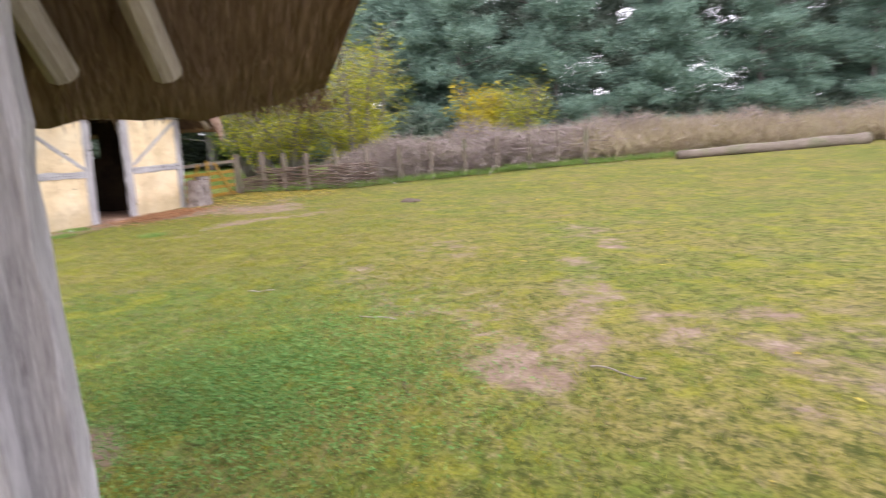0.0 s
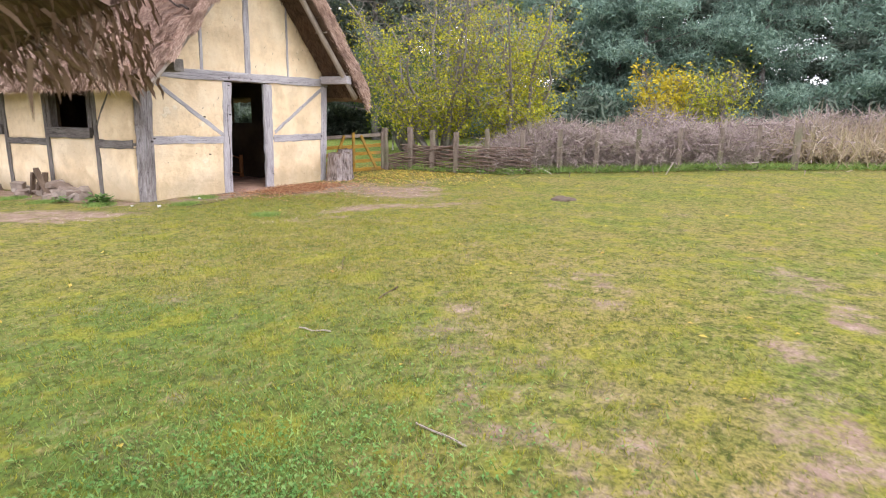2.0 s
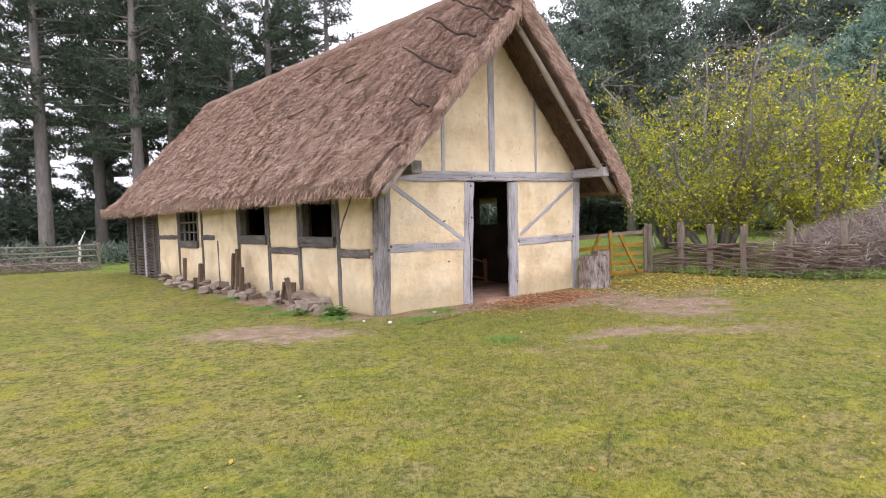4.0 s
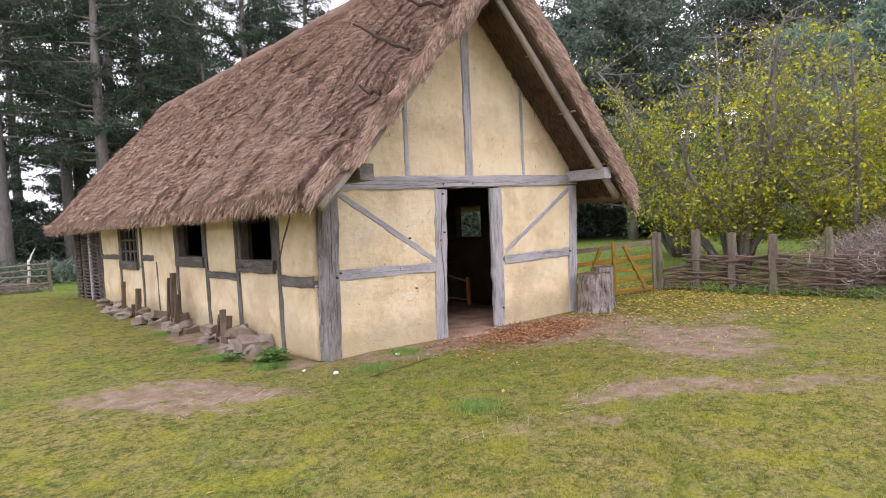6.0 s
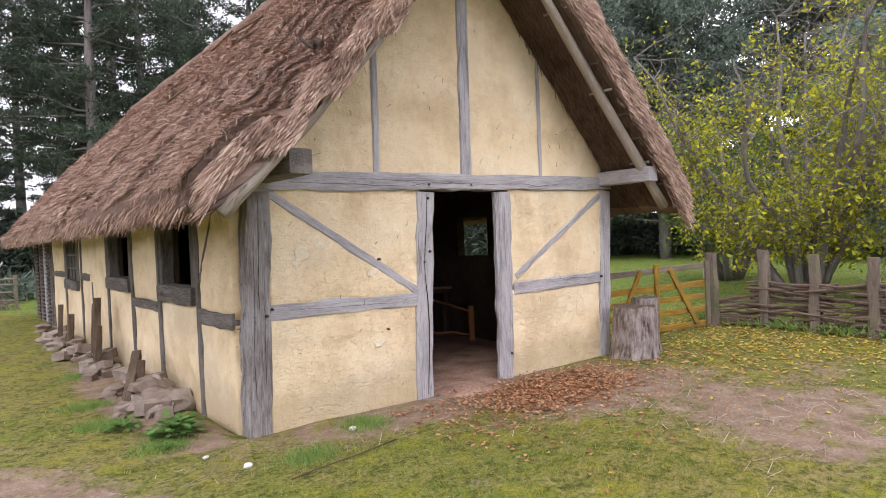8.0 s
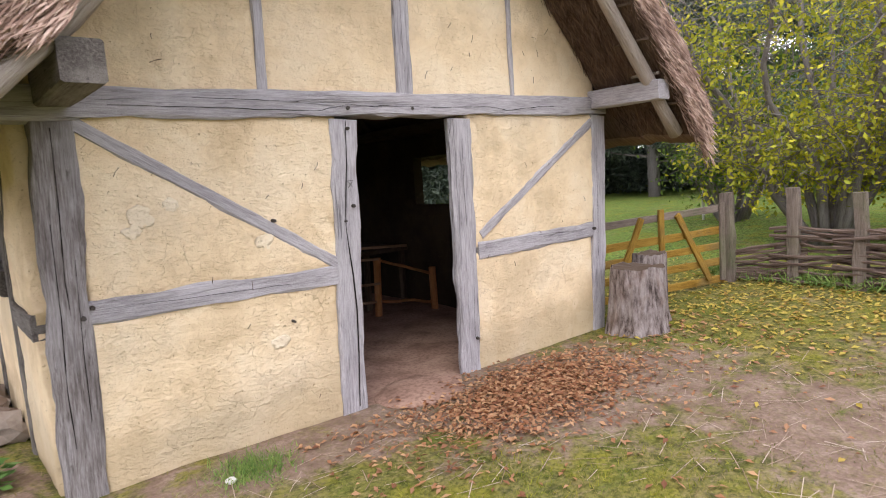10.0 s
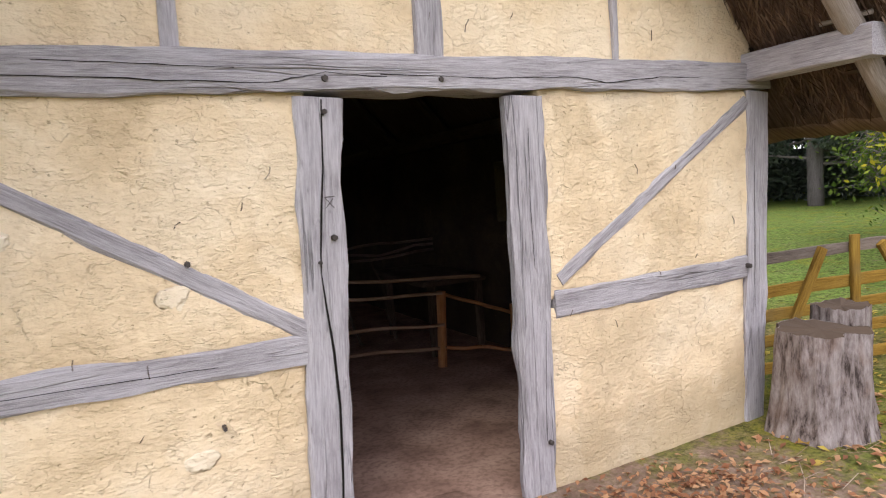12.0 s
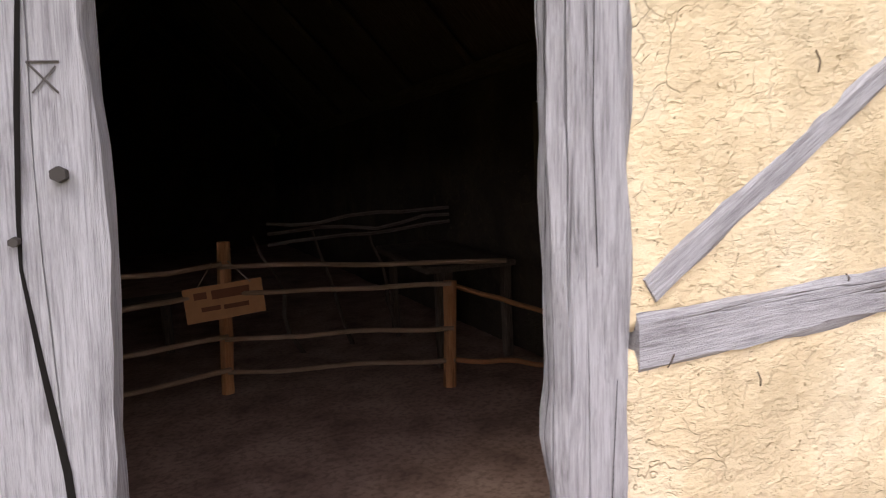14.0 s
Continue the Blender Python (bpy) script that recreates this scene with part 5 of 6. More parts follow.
# ---- inside the house ----
barrier = thing("rail_barrier", "low barrier of peeled hazel rails on orange posts", "barrier", (2.26, 3.19, -0.03))
part("post", tube(bmesh.new(), bent((2.245, 3.19, -0.06), (2.31, 3.19, 1.02), 5, 0.02, 61), 0.045, 9, 0.2), M_POST_IN, barrier, "orange debarked post")
part("post", tube(bmesh.new(), bent((3.625, 2.5, -0.06), (3.665, 2.5, 0.69), 5, 0.015, 62), 0.045, 9, 0.2), M_POST_IN, barrier, "orange debarked post")
part("post", tube(bmesh.new(), [(0.73, 2.75, -0.06), (0.75, 2.75, 0.95)], 0.045, 9), M_POST_IN, barrier)
part("post", tube(bmesh.new(), [(4.32, 2.27, -0.06), (4.32, 2.27, 0.5)], 0.045, 9), M_POST_IN, barrier)
for i, (za, zb, zl) in enumerate(((0.86, 0.83, 0.8), (0.68, 0.68, 0.55), (0.36, 0.38, 0.3), (0.13, 0.16, 0.05))):
    part("rail", tube(bmesh.new(), bent((2.26, 3.14, za), (3.66 + (0.35 if i == 0 else 0), 2.46 - (0.12 if i == 0 else 0), zb - (0.02 if i == 0 else 0)), 9, 0.03, 70 + i), 0.017, 7), M_POLE_IN, barrier, "thin peeled hazel rail", smooth=True)
    part("rail", tube(bmesh.new(), bent((2.28, 3.13, za + 0.02), (0.75, 2.72, zl + 0.1), 9, 0.04, 80 + i), 0.018, 7), M_POLE_IN, barrier, "thin peeled hazel rail", smooth=True)
    if i in (1, 3):
        part("rail", tube(bmesh.new(), bent((3.64, 2.5, zb), (4.3, 2.28, zb - 0.26 if i == 1 else zb - 0.1), 6, 0.03, 90 + i), 0.018, 7), M_POST_IN, barrier, smooth=True)

sign = thing("hanging_sign", "small orange wooden board hung from the barrier post", "sign", (2.28, 3.07, 0.52))
part("board", beam(bmesh.new(), (2.03, 3.075, 0.625), (2.53, 3.075, 0.655), 0.235, 0.02, Z, seg=6, wob=0.004, cham=0.004), M_SIGN, sign)
for a, b, z, h in ((2.09, 2.17, 0.69, 0.045), (2.2, 2.44, 0.695, 0.06), (2.13, 2.25, 0.6, 0.03), (2.27, 2.43, 0.605, 0.03)):
    bm = bmesh.new()
    bmesh.ops.create_cube(bm, size=1, matrix=Matrix.LocRotScale(((a + b) / 2, 3.0625, z), Euler((0, radians(-3), 0)), (b - a, 0.003, h)))
    part("lettering", bm, M_INK, sign, "painted writing too faint to read")
for a in (2.12, 2.45):
    part("cord", tube(bmesh.new(), [(a, 3.06, 0.75), (2.27 + (a - 2.28) * 0.3, 3.1, 0.9)], 0.004, 5), M_CORD, sign)

table = thing("plank_table", "dark rough plank table standing by the inner wall", "table", (4.0, 1.8, -0.03))
part("tabletop", beam(bmesh.new(), (3.95, 2.75, 0.72), (4.05, 4.3, 0.72), 0.06, 0.7, Z, seg=6), M_OLD, table)
for x, y in ((3.75, 2.9), (4.3, 2.9), (3.8, 4.15), (4.35, 4.15)):
    part("leg", beam(bmesh.new(), (x, y, -0.05), (x, y, 0.7), 0.07, 0.07, X, seg=5), M_OLD, table)
bench = thing("bench", "dark wooden bench behind the barrier", "bench", (1.2, 4.6, -0.03))
part("seat", beam(bmesh.new(), (0.5, 4.6, 0.42), (2.0, 4.75, 0.42), 0.05, 0.3, Z, seg=6), M_OLD, bench)
for x in (0.65, 1.85):
    part("leg", beam(bmesh.new(), (x, 4.65, -0.05), (x, 4.65, 0.41), 0.07, 0.22, X, seg=4), M_OLD, bench)
branches = thing("branch_rack", "rack of dry crooked branches standing in the dark room", "branches", (3.2, 4.0, -0.03))
for i in range(3):
    a, b = (2.9 + 0.42 * i, 3.9 + 0.2 * nz(i, 1, 1), -0.05), (2.6 + 0.5 * i, 4.2 + 0.3 * nz(i, 5, 1), 0.95 + 0.35 * nz(i, 3, 3))
    part("branch", tube(bmesh.new(), bent(a, b, 6, 0.16, 100 + i), [0.022 - 0.002 * k for k in range(7)], 6, 0.2), M_OLD, branches)
for i in range(3):
    part("branch", tube(bmesh.new(), bent((2.7, 4.05, 0.88 + 0.09 * i), (4.2, 3.7, 0.98 + 0.06 * i), 7, 0.12, 120 + i), 0.016, 6), M_BRUSH, branches)
slab = thing("threshold_stone", "flat worn stone slab in the doorway", "stone", (2.35, -0.05, -0.03))
bm = bmesh.new()
lump(bm, (2.4, 0.0, -0.045), 0.42, 5, 3, (1, 0.75, 0.12), 0.2)
part("slab", bm, M_FLOOR, slab, smooth=True)


# ---- stumps by the corner ----
def stump(x, y, r, h, seed, label):
    ob = thing("tree_stump", label, "stump", (x, y, gz(x, y)), "stumps at the house corner")
    bm = bmesh.new()
    n, rings = 72, []
    for i in range(15):
        f = i / 14
        ring = []
        for k in range(n):
            th = math.tau * k / n
            flute = 0.16 * nz(math.cos(th) * 1.8, math.sin(th) * 1.8, seed) + 0.1 * nz(math.cos(th) * 4, math.sin(th) * 4, seed + f * 1.3) + 0.05 * nz(math.cos(th) * 11, math.sin(th) * 11, seed + f * 2.5) - 0.2 * math.exp(-((th - 4.05 - 0.25 * f) / 0.09) ** 2)
            rr = r * (1.03 - 0.05 * f + 0.06 * nz(th, f * 3, seed) + flute) + 0.05 * (1 - f) ** 4
            top = 0.03 * nz(math.cos(th) * 3, math.sin(th) * 3, seed) if f == 1 else 0
            ring.append(bm.verts.new((x + rr * math.cos(th) + 0.03 * f, y + rr * math.sin(th), gz(x, y) - 0.03 + (h + 0.03) * f + top)))
        rings.append(ring)
    for a, b in zip(rings, rings[1:]):
        for k in range(n):
            bm.faces.new((a[k], a[(k + 1) % n], b[(k + 1) % n], b[k]))
    rim = [v.co.copy() for v in rings[-1]]
    part("bark", bm, M_STUMP, ob, "grey fissured bark", smooth=True)
    bm = bmesh.new()
    mid = Vector((x + 0.03, y, gz(x, y) + h - 0.01))
    c = bm.verts.new(mid)
    ring = [bm.verts.new(mid.lerp(v, 0.995) - Vector((0, 0, 0.003))) for v in rim]
    for k in range(n):
        bm.faces.new((c, ring[k], ring[(k + 1) % n]))
    part("cut_top", bm, M_OLD, ob, "dark weathered sawn top")


stump(4.77, -0.36, 0.25, 0.64, 3.3, "grey split tree stump standing against the corner post")
stump(5.19, -0.24, 0.165, 0.7, 8.1, "narrow grey tree stump beside a larger one")

# ---- rubble, offcuts and weeds along the long wall ----
STONES = []
r = random.Random(4)
for i in range(95):
    y = r.uniform(1.1, 9.4) if i > 22 else r.gauss(1.55, 0.28)
    xo = -0.3 + r.gauss(0, 0.12) - (0.06 if y < 2 else 0)
    s = r.uniform(0.05, 0.13) * (1.15 if y < 2.2 else 1)
    lv = r.choice((0, 0, 0, 1)) * 0.11
    STONES.append((min(xo, -0.13) + K * y, y, s, lv))
for k, (x, y, s, lv) in enumerate(STONES):
    bm = bmesh.new()
    if k % 2 == 0:
        bmesh.ops.create_cube(bm, size=1, matrix=Matrix.LocRotScale((x, y, gz(x, y) + s * 0.55 + lv), Euler((r.uniform(-0.25, 0.25), r.uniform(-0.25, 0.25), r.uniform(0, 3))), (s * 2.2, s * 1.6, s * 1.2)))
        bmesh.ops.subdivide_edges(bm, edges=bm.edges[:], cuts=2, use_grid_fill=True)
        for v in bm.verts:
            v.co += Vector((nz(v.co.x * 9, v.co.y * 9, v.co.z * 9 + k), nz(v.co.x * 9 + 5, v.co.y * 9, k), nz(v.co.y * 9, v.co.z * 9, k))) * 0.022
    else:
        lump(bm, (x, y, gz(x, y) + s * 0.5 + lv), s, k * 1.7, 1 + k % 2, (1.25, 0.95, 0.75), 0.75)
    solo("rubble_stone", bm, M_STONE, "rough broken stone lying against the house wall", "stone", "rubble along the wall")
for x, y, h, tilt, w in ((-0.34, 2.15, 0.42, 4, 0.085), (-0.3, 2.62, 0.4, -5, 0.075), (-0.33, 2.38, 0.24, 2, 0.08), (-0.34, 4.35, 0.62, 3, 0.09), (-0.3, 4.6, 0.98, 2, 0.1), (-0.28, 4.95, 0.88, -4, 0.08),
                         (-0.32, 6.75, 0.62, -3, 0.11), (-0.32, 7.75, 0.7, 8, 0.09), (-0.3, 7.2, 0.26, 0, 0.1)):
    xx = x + K * y
    p1 = (xx + 0.05, y + h * math.sin(radians(tilt)), gz(xx, y) + h)
    solo("timber_offcut", beam(bmesh.new(), (xx, y, gz(xx, y) - 0.05), p1, w, w * 0.9, Y, seg=10, wob=0.012), M_OLD, "dark weathered timber stub standing among rubble by the wall", "timber", "timber stubs along the wall")
solo("timber_offcut", beam(bmesh.new(), (-0.62, 1.75, 0.04), (-0.36, 2.5, 0.42), 0.1, 0.09, Z, seg=10, wob=0.014), M_OLD, "crooked grey timber leaning over the rubble", "timber", "timber stubs along the wall")


def weed(x, y, size, n, seed):
    q = np.random.RandomState(seed)
    th, el = q.uniform(0, math.tau, n), q.uniform(0.15, 1.3, n)
    rad = size * q.uniform(0.2, 1, n)
    c = np.stack([x + rad * np.cos(th), y + rad * np.sin(th), gz(x, y) + 0.02 + size * 0.6 * q.uniform(0, 1, n) * np.sin(el)], 1)
    s = size * q.uniform(0.14, 0.26, n)
    u = np.stack([np.cos(th), np.sin(th), q.uniform(-0.3, 0.5, n)], 1) * s[:, None]
    v = np.stack([-np.sin(th), np.cos(th), q.uniform(-0.3, 0.3, n)], 1) * (s * 0.6)[:, None]
    co = np.concatenate([c - u, c + v, c + u, c - v])
    i = np.arange(n)
    me = mesh_arrays("weed", co, np.concatenate([np.stack([i, i + n, i + 2 * n], 1), np.stack([i, i + 2 * n, i + 3 * n], 1)]), M_WEED)
    tagged(new("weed_clump", me), "low broad-leaved green weed at the foot of the wall", "weed")


weed(-0.42, 0.62, 0.24, 190, 1)
weed(-0.75, 1.1, 0.16, 90, 2)
weed(-0.55, 0.2, 0.1, 50, 3)

# ---- gate and wattle fence ----
gate = thing("field_gate", "old wooden field gate coloured orange by lichen", "gate", (6.0, 0.1, 0.05))
G0, G1 = Vector((5.05, 0.42, 0)), Vector((7.02, -0.1, 0))


def gp(f, z):
    return G0.lerp(G1, f) + Vector((0, 0, z))


for z0, z1, mat in ((0.93, 1.0, M_FENCE), (0.68, 0.73, M_GATE), (0.5, 0.54, M_GATE), (0.31, 0.35, M_GATE), (0.1, 0.13, M_GATE)):
    part("gate_rail", beam(bmesh.new(), gp(0, z0), gp(1, z1), 0.085, 0.035, Z, seg=10, wob=0.006, cham=0.006), mat, gate)
for f0, f1, za, zb in ((0.5, 0.5, 0.1, 1.06), (0.03, 0.03, 0.1, 1.0), (0.97, 0.97, 0.12, 1.06), (0.62, 0.86, 0.98, 0.16), (0.36, 0.16, 0.98, 0.2)):
    part("gate_stile", beam(bmesh.new(), gp(f0, za) + Vector((0, -0.04, 0)), gp(f1, zb) + Vector((0, -0.04, 0)), 0.075, 0.035, (1, -0.25, 0), seg=8, wob=0.005, cham=0.006), M_FENCE if f0 in (0.97, 0.03) else M_GATE, gate)
fence = thing("wattle_fence", "low fence of dark woven brushwood between split posts", "fence", (7.2, -2.0, 0.1))
POSTS = [(7.13, -0.12, 1.1, 0.075), (7.28, -0.82, 1.12, 0.075), (7.25, -1.5, 1.06, 0.07), (7.22, -2.2, 1.02, 0.07), (7.35, -3.0, 1.1, 0.06), (7.7, -3.8, 1.05, 0.06), (8.15, -4.6, 1.05, 0.06), (8.6, -5.4, 1.05, 0.06), (9.1, -6.3, 1.05, 0.06), (9.6, -7.2, 1.05, 0.06), (10.15, -8.1, 1.05, 0.06), (10.65, -8.9, 1.1, 0.06)]
for i, (x, y, h, w) in enumerate(POSTS):
    part("fence_post", beam(bmesh.new(), (x, y, gz(x, y) - 0.1), (x - 0.03 + 0.06 * nz(i, 2, 2), y + 0.08 * nz(i, 7, 2), gz(x, y) + h), w * 2, w * 1.5, Y, seg=9, wob=0.015, w1=w * 1.7), M_FENCE, fence, "split grey fence post")
for (xa, ya, *_), (xb, yb, *_) in zip(POSTS[1:5], POSTS[2:6]):
    for j in range(13):
        s = 0.07 if j % 2 else -0.07
        a, b = Vector((xa + s, ya + 0.25, gz(xa, ya) + 0.05 + j * 0.05 + 0.03 * nz(j, xa, ya))), Vector((xb - s, yb - 0.25, gz(xb, yb) + 0.05 + j * 0.05 + 0.03 * nz(j, ya, 2)))
        part("withy", tube(bmesh.new(), bent(a, b, 7, 0.07, j * 3 + ya), [0.019 + 0.006 * nz(j, k, ya) for k in range(8)], 5), M_BRUSH, fence)
for j in range(12):
    part("withy", tube(bmesh.new(), bent((7.15, -0.1 + 0.04 * nz(j, 1, 1), gz(7.1, 0) + 0.04 + 0.03 * j), (7.3, -0.95, gz(7.2, -0.8) + 0.05 + 0.045 * j), 6, 0.08, j * 5), 0.018, 5), M_BRUSH, fence)
for (x, y, h, lab) in ((11.0, -9.75, 1.15, "thick grey gate post at the end of the hedge"), (8.6, -3.6, 1.2, "slim grey post in the hedge")):
    solo("fence_post", beam(bmesh.new(), (x, y, gz(x, y) - 0.1), (x, y, gz(x, y) + h), 0.17 if x > 10 else 0.1, 0.15, Y, seg=8, wob=0.01), M_FENCE, lab, "post")
log = thing("fallen_log", "long grey barkless log lying at the edge of the meadow", "log", (12.2, -14.6, 0.3))
part("trunk", tube(bmesh.new(), bent((11.1, -12.45, gz(11.1, -12.4) + 0.12), (13.5, -18.5, gz(13, -17) + 0.17), 12, 0.12, 7), [0.13 + 0.006 * i for i in range(13)], 12, 0.15), M_FENCE, log, smooth=True)
solo("marker_post", beam(bmesh.new(), (12.15, 2.9, gz(12, 3) - 0.05), (12.15, 2.9, gz(12, 3) + 0.85), 0.05, 0.05, X, seg=4), M_WHITE, "thin pale marker post standing in the field", "post")


# ---- vegetation ----
def leaf_cloud(centres, per, spread, size, seed, aspect=0.5, droop=0.0):
    """Arrays for small diamond leaves round many centres."""
    q = np.random.RandomState(seed)
    c = np.repeat(np.asarray(centres), per, axis=0)
    n = len(c)
    p = c + q.normal(0, spread, (n, 3))
    u = unit(q.normal(0, 1, (n, 3)) + np.array([[0, 0, -droop]]))
    v = unit(np.cross(u, q.normal(0, 1, (n, 3))))
    s = size * q.uniform(0.55, 1.35, (n, 1))
    co = np.concatenate([p - u * s, p + v * s * aspect, p + u * s, p - v * s * aspect])
    i = np.arange(n)
    return co, np.concatenate([np.stack([i, i + n, i + 2 * n], 1), np.stack([i, i + 2 * n, i + 3 * n], 1)])


def needle_cloud(centres, per, length, width, seed, spread=0.12):
    """Fans of needle triangles round twig ends."""
    q = np.random.RandomState(seed)
    c = np.repeat(np.asarray(centres), per, axis=0)
    n = len(c)
    p = c + q.normal(0, spread, (n, 3)) * [1, 1, 0.6]
    u = unit(q.normal(0, 1, (n, 3)) + np.array([[0, 0, 0.35]]))
    v = unit(np.cross(u, q.normal(0, 1, (n, 3)))) * width
    ln = length * q.uniform(0.6, 1.3, (n, 1))
    co = np.concatenate([p - v, p + v, p + u * ln])
    i = np.arange(n)
    return co, np.stack([i, i + n, i + 2 * n], 1)


def pine(name, h, crown0, spread, r0, seed, needles, per=26, nlimb=46, label="", dense=1.0, size=(0.25, 0.03)):
    """A Scots pine at the origin: bare trunk, limbs in uneven whorls, flat tufts of needles."""
    q = random.Random(seed)
    ob = thing(name, label, "tree")
    pts = [(0.5 * nz(seed, f * 1.4, 1) * f, 0.5 * nz(seed, f * 1.4, 6) * f, -0.3 + (h + 0.3) * f) for f in [i / 12 for i in range(13)]]
    bm = tube(bmesh.new(), pts, [r0 * (1 - 0.8 * (i / 12) ** 1.2) for i in range(13)], 10, 0.15)
    part("trunk", bm, M_PINEBARK, ob, "grey-brown scaly trunk", smooth=True)
    limbs, tips = bmesh.new(), []
    for i in range(nlimb):
        f = crown0 + (1 - crown0) * (i / nlimb) ** 0.9
        z = h * f
        base = Vector(pts[min(int(f * 12), 12)])
        base.z = z
        a = q.uniform(0, math.tau)
        g = (f - crown0) / (1 - crown0)
        ln = spread * (0.35 + 0.65 * math.sin(math.pi * min(0.25 + 0.75 * g, 1) ** 0.8)) * q.uniform(0.55, 1.15)
        end = base + Vector((math.cos(a) * ln, math.sin(a) * ln, ln * q.uniform(-0.15, 0.4)))
        lp = bent(base, end, 6, 0.3, seed * 7 + i)
        tube(limbs, lp, [max(0.012, 0.06 * (1 - k / 6.5) * r0 / 0.3) for k in range(7)], 5)
        for k in range(int(ln * 6 * dense) + 3):
            b = lp[q.randint(2, 6)]
            tips.append((b.x + q.gauss(0, 0.32), b.y + q.gauss(0, 0.32), b.z + q.gauss(0.08, 0.16)))
    part("limb", limbs, M_PINEBARK, ob)
    co, f = needle_cloud(tips, per, size[0], size[1], seed, 0.17)
    part("crown", mesh_arrays("crown", co, f, needles), None, ob, "dark green needle tufts")
    return ob


def place(ob, x, y, s=1.0, turn=0.0):
    m = Matrix.Translation((x, y, gz(min(max(x, -60), 60), y))) @ Matrix.Rotation(radians(turn), 4, "Z")
    c = copy_thing(ob, m)
    c.scale = (s, s, s * 1.0)
    return c


tall = pine("pine_tree", 17, 0.34, 3.8, 0.36, 3, M_NEEDLE, 19, 52, "tall dark Scots pine with a bare lower trunk", 0.8, (0.27, 0.034))
broad = pine("pine_tree", 13, 0.1, 4.4, 0.28, 5, M_NEEDLE_FAR, 13, 76, "broad dark green pine at the wood's edge", 1.6, (0.3, 0.05))
young = pine("pine_tree", 8, 0.03, 3.0, 0.16, 9, M_NEEDLE_BLUE, 26, 64, "bushy blue-green young pine behind the hedge", 1.4)
tall.location, broad.location, young.location = (-1.45, 28.0, 0), (27, 6, 0.3), (21, -4.0, 0.3)
for x, y, s, t in ((-3.6, 31, 1.05, 80), (2.0, 34, 1.0, 200), (5.5, 31, 1.05, 260), (0.6, 46, 1.1, 40), (9, 36, 1.0, 310), (13.5, 33, 1.0, 120), (4, 42, 1.2, 100), (-10, 30, 0.9, 190), (17, 38, 1.1, 60), (7, 25, 0.8, 160), (2.5, 26, 0.95, 45), (10.5, 28, 1.0, 330), (14, 27, 0.95, 70), (5, 36, 1.2, 15), (11, 45, 1.3, 5), (-7.5, 47, 1.1, 77)):
    place(tall, x, y, s, t)
for x, y, s, t in ((22, 18, 1.0, 30), (25, 12, 1.05, 100), (19, 25, 1.0, 170), (28, 0, 1.1, 240), (30, -7, 1.1, 310), (31, -14, 1.15, 20), (33, -21, 1.1, 90), (34, -28, 1.1, 45), (31, 20, 1.3, 200), (35, 8, 1.35, 270), (37, -3, 1.35, 330), (38, -12, 1.3, 150), (27, 28, 1.2, 75), (24, 34, 1.2, 290), (33, -34, 1.2, 100), (12, 42, 1.2, 40), (-16, 34, 1.1, 200), (18, 13, 0.8, 15), (20, 9, 0.85, 115), (16, 20, 0.85, 215), (24, 22, 1.1, 300), (29, 14, 1.2, 50), (-5.5, 37, 0.55, 20), (-1.2, 39, 0.6, 140), (-11, 40, 0.7, 260), (3, 38, 0.6, 80), (40, 2, 1.5, 12), (41, -27, 1.5, 250)):
    place(broad, x, y, s, t)
for x, y, s, t in ((22.5, -8.5, 0.95, 60), (20, 1.5, 0.85, 130), (24, -13.5, 1.0, 200), (25, -0.5, 1.1, 280), (26, -18.5, 1.0, 330), (23, -2.5, 1.2, 90), (27, -24, 1.0, 10)):
    place(young, x, y, s, t)


def broadleaf(name, x, y, h, w, stems, leaves, per, size, seed, label, bare=0.35, low=0.25):
    """A many-stemmed small tree with fine twigs and thin autumn foliage."""
    q = random.Random(seed)
    z0 = gz(x, y)
    ob = thing(name, label, "tree", (x, y, z0))
    wood_bm, twigs, tips = bmesh.new(), bmesh.new(), []
    for i in range(stems):
        a = math.tau * i / stems + q.uniform(-0.4, 0.4)
        ln = w * q.uniform(0.45, 1.0) / 2
        top = Vector((x + math.cos(a) * ln, y + math.sin(a) * ln, z0 + h * q.uniform(0.65, 1.0)))
        st = bent((x + 0.15 * math.cos(a), y + 0.15 * math.sin(a), z0 - 0.1), top, 9, 0.35, seed + i)
        tube(wood_bm, st, [0.075 * (1 - k / 10) + 0.008 for k in range(10)], 6, 0.2)
        for k in range(26):
            b = st[q.randint(2, 9)]
            e = b + Vector((q.gauss(0, 0.55), q.gauss(0, 0.55), q.gauss(0.05, 0.45))) * w / 5
            lo = z0 + h * low * 0.6
            e.z = max(e.z, lo)
            tw = bent(b, e, 4, 0.15, seed + i * 31 + k)
            tube(twigs, tw, [0.014, 0.011, 0.008, 0.006, 0.004], 4)
            for _ in range(7):
                c = tw[q.randint(1, 4)] + Vector((q.gauss(0, 0.12), q.gauss(0, 0.12), q.gauss(0, 0.12)))
                c2 = c + Vector((q.gauss(0, 0.25), q.gauss(0, 0.25), q.gauss(0.05, 0.22)))
                tube(twigs, [c, c2], [0.005, 0.003], 3)
                f = (c.z - z0) / h
                if q.random() > bare * (0.1 + 1.9 * f):
                    tips.append(tuple(c2))
    part("trunk", wood_bm, M_TWIG, ob, "grey crooked stems", smooth=True)
    part("twig", twigs, M_TWIG, ob, "fine grey twigs")
    co, f = leaf_cloud(tips, per, 0.13, size, seed)
    part("crown", mesh_arrays("crown", co, f, leaves), None, ob, "thin yellowing foliage")
    return ob


